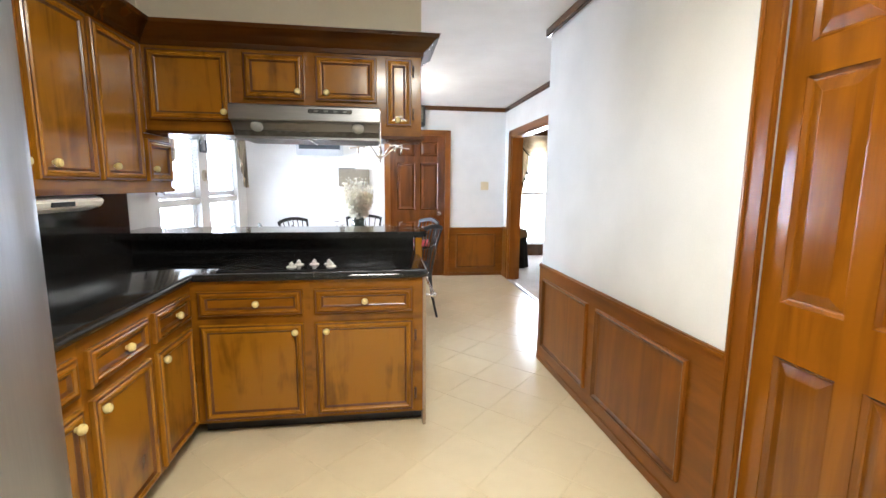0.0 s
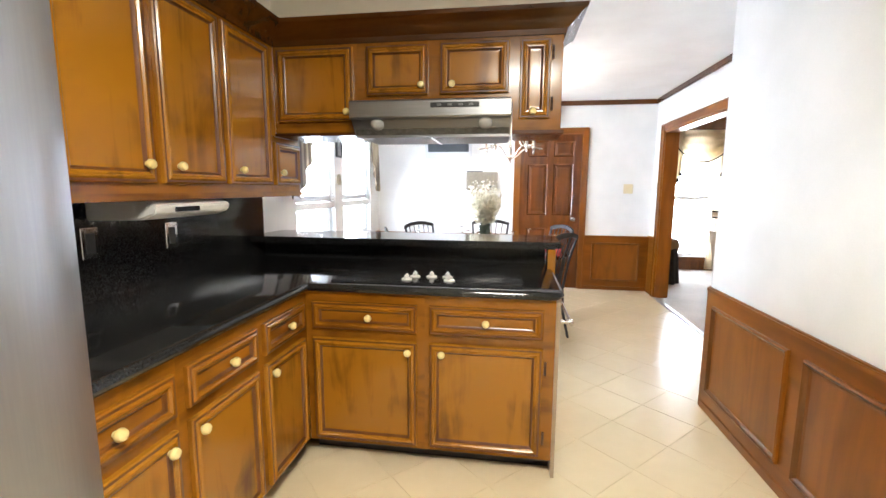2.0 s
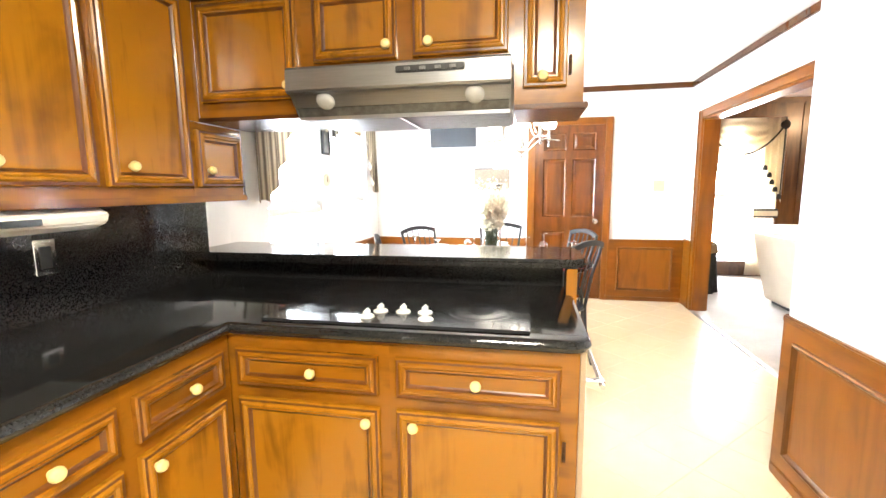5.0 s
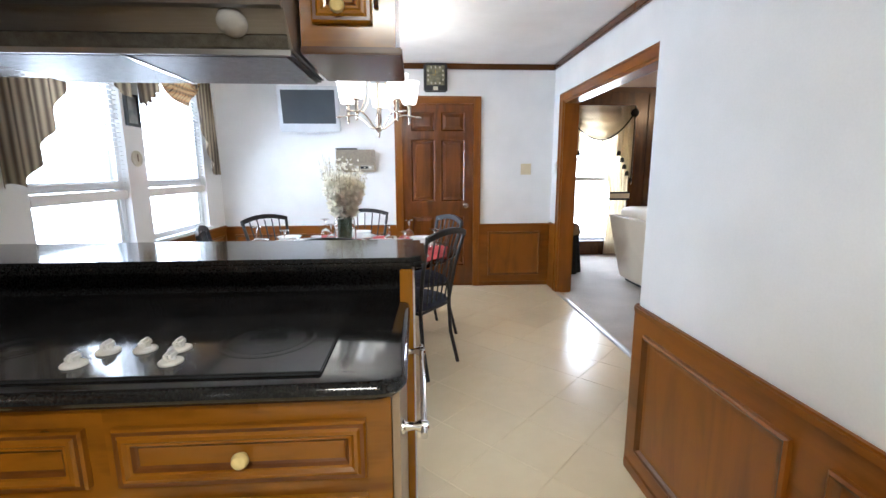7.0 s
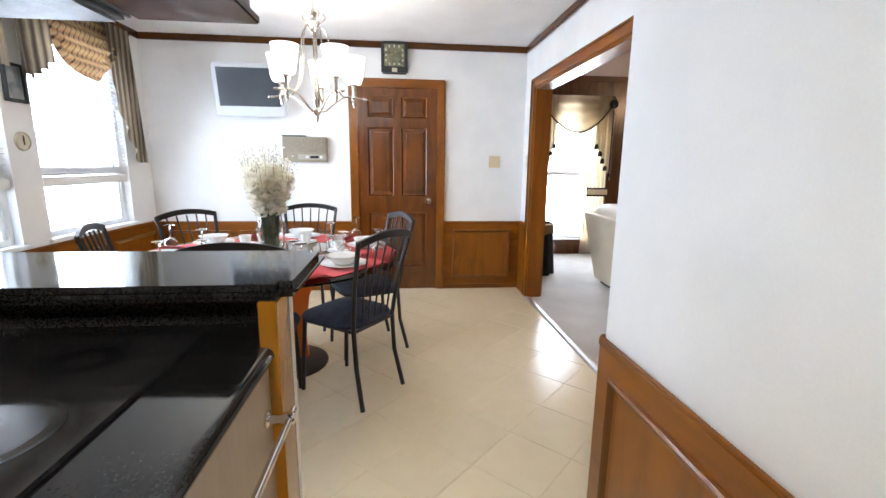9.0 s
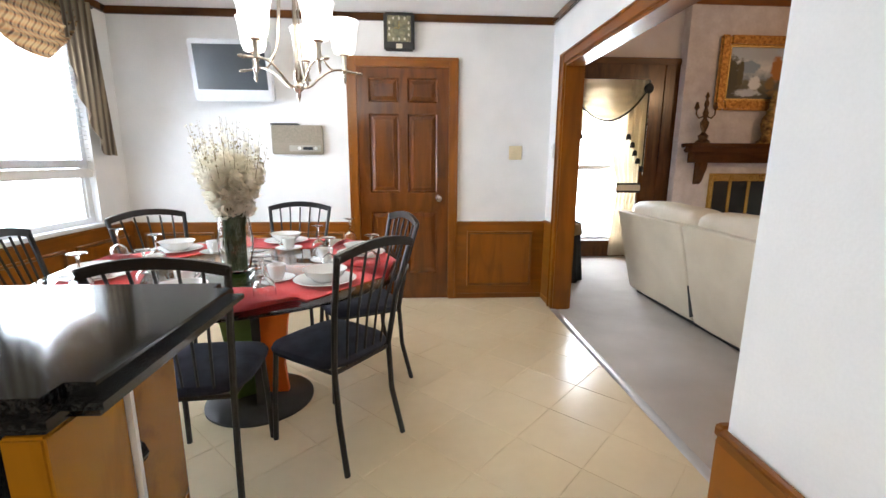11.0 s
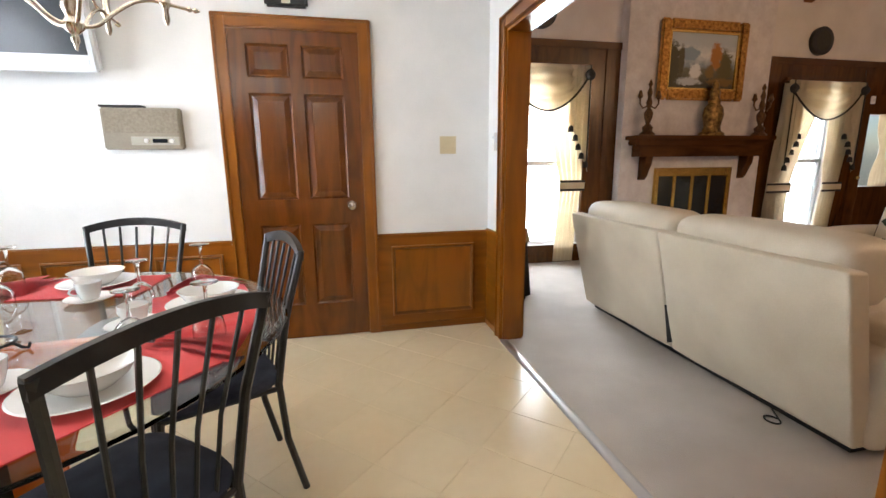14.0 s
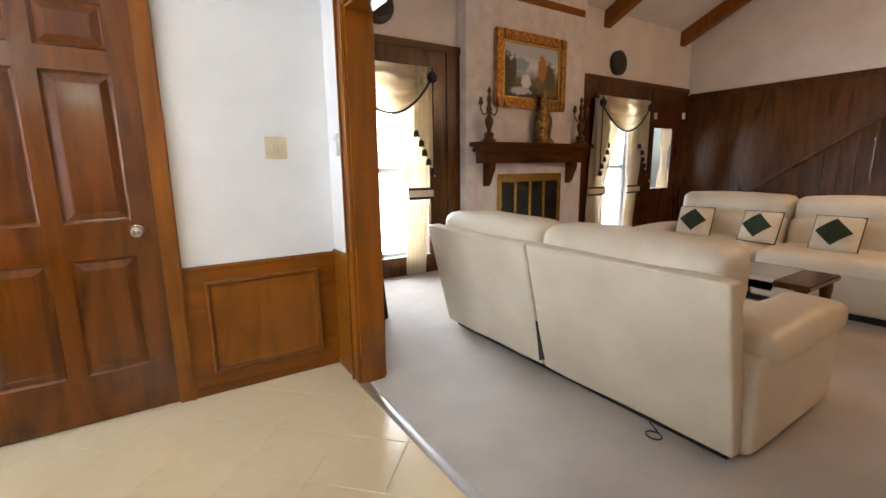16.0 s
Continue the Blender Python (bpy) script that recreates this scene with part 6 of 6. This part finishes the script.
# ---------------- sofas ----------------
def pad(x0, x1, y0, y1, z0, z1, r, lean=0.0, puff=0.0, cuts=5):
    """A rounded leather pad; lean shifts x with height, puff swells the faces."""
    bm = boxed(x0, x1, y0, y1, z0, z1)
    bmesh.ops.bevel(bm, geom=list(bm.edges), offset=r, segments=4, affect="EDGES", profile=0.6)
    bmesh.ops.subdivide_edges(bm, edges=[e for e in bm.edges if e.calc_length() > 0.12], cuts=cuts, use_grid_fill=True)
    cx, cy, cz = (x0 + x1) / 2, (y0 + y1) / 2, (z0 + z1) / 2
    for v in bm.verts:
        u, w, h = (v.co.x - cx) / (x1 - x0) * 2, (v.co.y - cy) / (y1 - y0) * 2, (v.co.z - cz) / (z1 - z0) * 2
        if puff:
            v.co.x += puff * u * (1 - w * w) * (1 - h * h)
            v.co.z += puff * h * (1 - w * w) * (1 - u * u)
        wob = noise.noise(v.co * 5.0) * 0.006
        v.co += Vector((wob, wob * 0.5, wob))
        v.co.x += lean * (v.co.z - z0)
    return bm


def sofa(m, length, sections, label, pillows=False):
    """Reclining sofa facing +x, back at x = 0, along y from 0; m places it."""
    s = thing("sofa", (0, 0, 0), label, "sofa", "cream leather sofas")
    a = 0.20
    ys = [0.0] + list(sections) + [length]
    for y0, y1 in zip(ys, ys[1:]):
        part("back_panel", pad(0.0, 0.10, y0 + 0.006, y1 - 0.006, 0.05, 0.80, 0.018, lean=-0.24), LEATHER, s, smooth=True)
        q0, q1 = max(y0, 0.07), min(y1, length - 0.05)
        part("headrest", pad(-0.09, 0.21, q0 + 0.012, q1 - 0.012, 0.60, 0.895, 0.10, puff=0.02), LEATHER, s, smooth=True)
        c0, c1 = max(y0, a), min(y1, length - a)
        part("back_cushion", pad(0.10, 0.32, c0 + 0.01, c1 - 0.01, 0.40, 0.70, 0.07, lean=-0.15, puff=0.02), LEATHER, s, smooth=True)
        part("seat_cushion", pad(0.16, 0.92, c0 + 0.005, c1 - 0.005, 0.26, 0.47, 0.07, puff=0.015), LEATHER, s, smooth=True)
        part("footrest", pad(0.86, 0.94, c0 + 0.01, c1 - 0.01, 0.07, 0.36, 0.03, puff=0.01), LEATHER, s, smooth=True)
    for y0 in (0.0, length - a):
        part("arm", pad(0.05, 0.92, y0 - 0.03, y0 + a + 0.02, 0.04, 0.47, 0.05, puff=0.012), LEATHER, s, smooth=True)
        part("arm_pad", pad(0.12, 0.97, y0 - 0.05, y0 + a + 0.04, 0.40, 0.545, 0.068, puff=0.02), LEATHER, s, smooth=True)
    part("base", boxed(0.06, 0.86, 0.05, length - 0.05, 0.0, 0.07), BLACK, s, "dark base frame")
    # solid black wedges stand for the shade inside the open back seams
    for yy in sections:
        bm = B()
        va = [bm.verts.new(c) for c in ((-0.012, yy - 0.022, 0.10), (-0.012, yy + 0.022, 0.08), (-0.075, yy, 0.34), (0.02, yy - 0.022, 0.10), (0.02, yy + 0.022, 0.08), (-0.04, yy, 0.34))]
        for q in ((0, 1, 2), (3, 4, 5), (0, 1, 4, 3), (1, 2, 5, 4), (2, 0, 3, 5)):
            bm.faces.new([va[i] for i in q])
        part("seam_shade_wedge", bm, BLACK, s, "black wedge for the shade in the open back seam")
    s.matrix_basis = m
    return s


sofa(pose(3.14, 5.25, 0.004), 2.04, [1.03], "cream leather reclining sofa seen from behind, seam gap in the back")
cable = solid("floor_cable", tube(B(), [(3.10 + 0.03 * math.cos(a * 0.5), 5.56 + 0.035 * math.sin(a * 0.5), 0.012) for a in range(13)] + [(3.18, 5.63, 0.012)], 0.004, 6), BLACK, "thin black cable looped on the carpet behind the sofa", "cable", at=(3.02, 5.52, 0.0), smooth=True)
sofa(pose(6.62, 7.42, 0.004, 0, 0, 180), 2.30, [1.15], "cream leather reclining sofa with three cushions", True)


def cushion(y, tilt):
    c = thing("throw_cushion", (6.10, y, 0.48), "cream cushion with dark green diamond and dark piping", "cushion", "cushions on the sofa")
    m = Matrix.Translation((6.06, y, 0.625)) @ Matrix.Rotation(radians(tilt), 4, "Z") @ Matrix.Rotation(radians(20), 4, "Y")

    def shape(sgn, off=0.0, scale=1.0, diamond=False):
        def f(u, v):
            a, b = 2 * u - 1, 2 * v - 1
            if diamond:
                a, b = (a + b) / 2, (a - b) / 2
            a, b = a * scale, b * scale
            th_ = 0.075 * max(0.0, (1 - a ** 4) * (1 - b ** 4)) ** 0.6 + off
            return m @ Vector((sgn * th_, 0.165 * a, 0.15 * b))
        return f

    bm = B()
    for sgn in (-1, 1):
        g = shape(sgn)
        pts = [[bm.verts.new(g(i / 12, k / 12)) for k in range(13)] for i in range(13)]
        for i in range(12):
            for k in range(12):
                bm.faces.new((pts[i][k], pts[i + 1][k], pts[i + 1][k + 1], pts[i][k + 1]))
    bmesh.ops.remove_doubles(bm, verts=bm.verts, dist=0.0005)
    part("cover", bm, DRAPE, c, smooth=True)
    part("diamond", sheet(shape(-1, 0.003, 0.78, True), 13, 13, 0.002), GREENP, c, "dark green velvet diamond", smooth=True)
    edge = [m @ Vector((0, 0.165 * p, 0.15 * q)) for p, q in ((-1, -1), (1, -1), (1, 1), (-1, 1), (-1, -1))]
    part("piping", tube(B(), edge, 0.006, 6), FRINGE, c, "dark piping", smooth=True)


cushion(6.98, 8)
cushion(6.38, -6)
cushion(5.82, -4)

ctb = thing("coffee_table", (5.0, 5.95, 0), "dark wooden coffee table with white runner", "coffee table")
part("tabletop", boxed(4.72, 5.28, 5.55, 6.45, 0.40, 0.44), DARK, ctb, bevel=0.008)
for x in (4.77, 5.23):
    for y in (5.61, 6.39):
        part("leg", lathe(B(), [(0.03, 0.004), (0.04, 0.12), (0.025, 0.2), (0.04, 0.34), (0.035, 0.40)], Matrix.Translation((x, y, 0)), 12), DARK, ctb, smooth=True)
part("lower_shelf", boxed(4.76, 5.24, 5.60, 6.40, 0.13, 0.15), DARK, ctb)


def runner(u, v):
    x = 4.66 + 0.68 * u
    over = max(0.0, 0.045 - u * 0.68) + max(0.0, u * 0.68 - 0.635)
    return (min(max(x, 4.708), 5.292), 5.75 + 0.40 * v, 0.446 - over * 1.6 + 0.001 * math.sin(v * 30))


solid("table_runner", sheet(runner, 20, 12, 0.003), CHINA, "white cloth runner on the coffee table", "table runner", at=(5.0, 5.95, 0.44), smooth=True)

# draped round side table
sx, sy = 2.54, 7.82
st = thing("side_table", (sx, sy, 0), "round side table under a black floor cloth", "side table")


def skirt(u, v):
    a = 2 * math.pi * u
    r = 0.25 + 0.04 * v + 0.018 * v * math.sin(a * 11)
    return (sx + r * math.cos(a), sy + r * math.sin(a), 0.62 - 0.612 * v)


part("floor_cloth", sheet(skirt, 89, 6, 0.003), FRINGE, st, "black floor-length cloth", smooth=True)
part("tabletop", lathe(B(), [(0.25, 0.60), (0.25, 0.618), (0.24, 0.62)], Matrix.Translation((sx, sy, 0)), 40), DARK, st)


def topper(u, v):
    a = 2 * math.pi * u
    if v < 0.6:
        r, z = 0.265 * v / 0.6, 0.626
    else:
        w = (v - 0.6) / 0.4
        r, z = 0.265 + 0.02 * w + 0.012 * w * math.sin(a * 7), 0.626 - w * (0.17 + 0.06 * math.sin(2 * a))
    return (sx + r * math.cos(a), sy + r * math.sin(a), z)


solid("table_topper", sheet(topper, 73, 12, 0.003), mottled("tan_cloth", (0.34, 0.22, 0.10), (0.48, 0.33, 0.17), 8, 0.8, bump=0.3, fine=400), "tan cloth topper over the draped side table", "tablecloth", at=(sx, sy, 0.62), smooth=True)
bm = lathe(B(), [(0.05, 0), (0.06, 0.02), (0.03, 0.05), (0.045, 0.09), (0.02, 0.12)], Matrix.Translation((sx + 0.1, sy - 0.05, 0.628)), 16)
solid("small_ornament", bm, BLACK, "small black ornament on the side table", "ornament", at=(sx + 0.1, sy - 0.05, 0.628), smooth=True)


# ---------------- floor tiles, laid diagonally ----------------
def clip(poly, axis, lim, keep):
    out = []
    for i, p in enumerate(poly):
        q = poly[(i + 1) % len(poly)]
        a, b = (p[axis] - lim) * keep, (q[axis] - lim) * keep
        if a >= 0:
            out.append(p)
        if a * b < 0:
            s = a / (a - b)
            out.append((p[0] + s * (q[0] - p[0]), p[1] + s * (q[1] - p[1])))
    return out


def tile_mesh(poly):
    bm = B()
    rings = []
    cx, cy = sum(p[0] for p in poly) / len(poly), sum(p[1] for p in poly) / len(poly)
    for k, z in ((1.0, -0.004), (1.0, -0.001), (0.993, 0.0)):
        rings.append([bm.verts.new((cx + (x - cx) * k, cy + (y - cy) * k, z)) for x, y in poly])
    for a, b in zip(rings, rings[1:]):
        for i in range(len(a)):
            k = (i + 1) % len(a)
            bm.faces.new((a[i], a[k], b[k], b[i]))
    bm.faces.new(rings[-1])
    bmesh.ops.recalc_face_normals(bm, faces=bm.faces)
    me = bpy.data.meshes.new("tile")
    bm.to_mesh(me)
    bm.free()
    me.materials.append(TILE)
    return me


SIDE, GAP = 0.3196, 0.003
half = (SIDE - GAP) / math.sqrt(2)
diamond = [(0, -half), (half, 0), (0, half), (-half, 0)]
whole = tile_mesh(diamond)
pitch = SIDE / math.sqrt(2)
for i in range(-6, 12):
    for k in range(-14, 20):
        if (i + k) % 2:
            continue
        x, y = -0.095 + i * pitch, 3.211 + k * pitch
        poly = [(x + dx, y + dy) for dx, dy in diamond]
        if min(p[0] for p in poly) > -1.5 and max(p[0] for p in poly) < 2.2 and min(p[1] for p in poly) > -1.3 and max(p[1] for p in poly) < 7.2:
            ob = new("tile", whole)
            ob.location = (x, y, 0)
        else:
            for axis, lim, keep in ((0, -1.5, 1), (0, 2.2, -1), (1, -1.3, 1), (1, 7.2, -1)):
                poly = clip(poly, axis, lim, keep)
                if len(poly) < 3:
                    break
            if len(poly) < 3:
                continue
            cx, cy = sum(p[0] for p in poly) / len(poly), sum(p[1] for p in poly) / len(poly)
            ob = new("tile", tile_mesh([(a - cx, b - cy) for a, b in poly]))
            ob.location = (cx, cy, 0)
        ob.parent = FLOOR
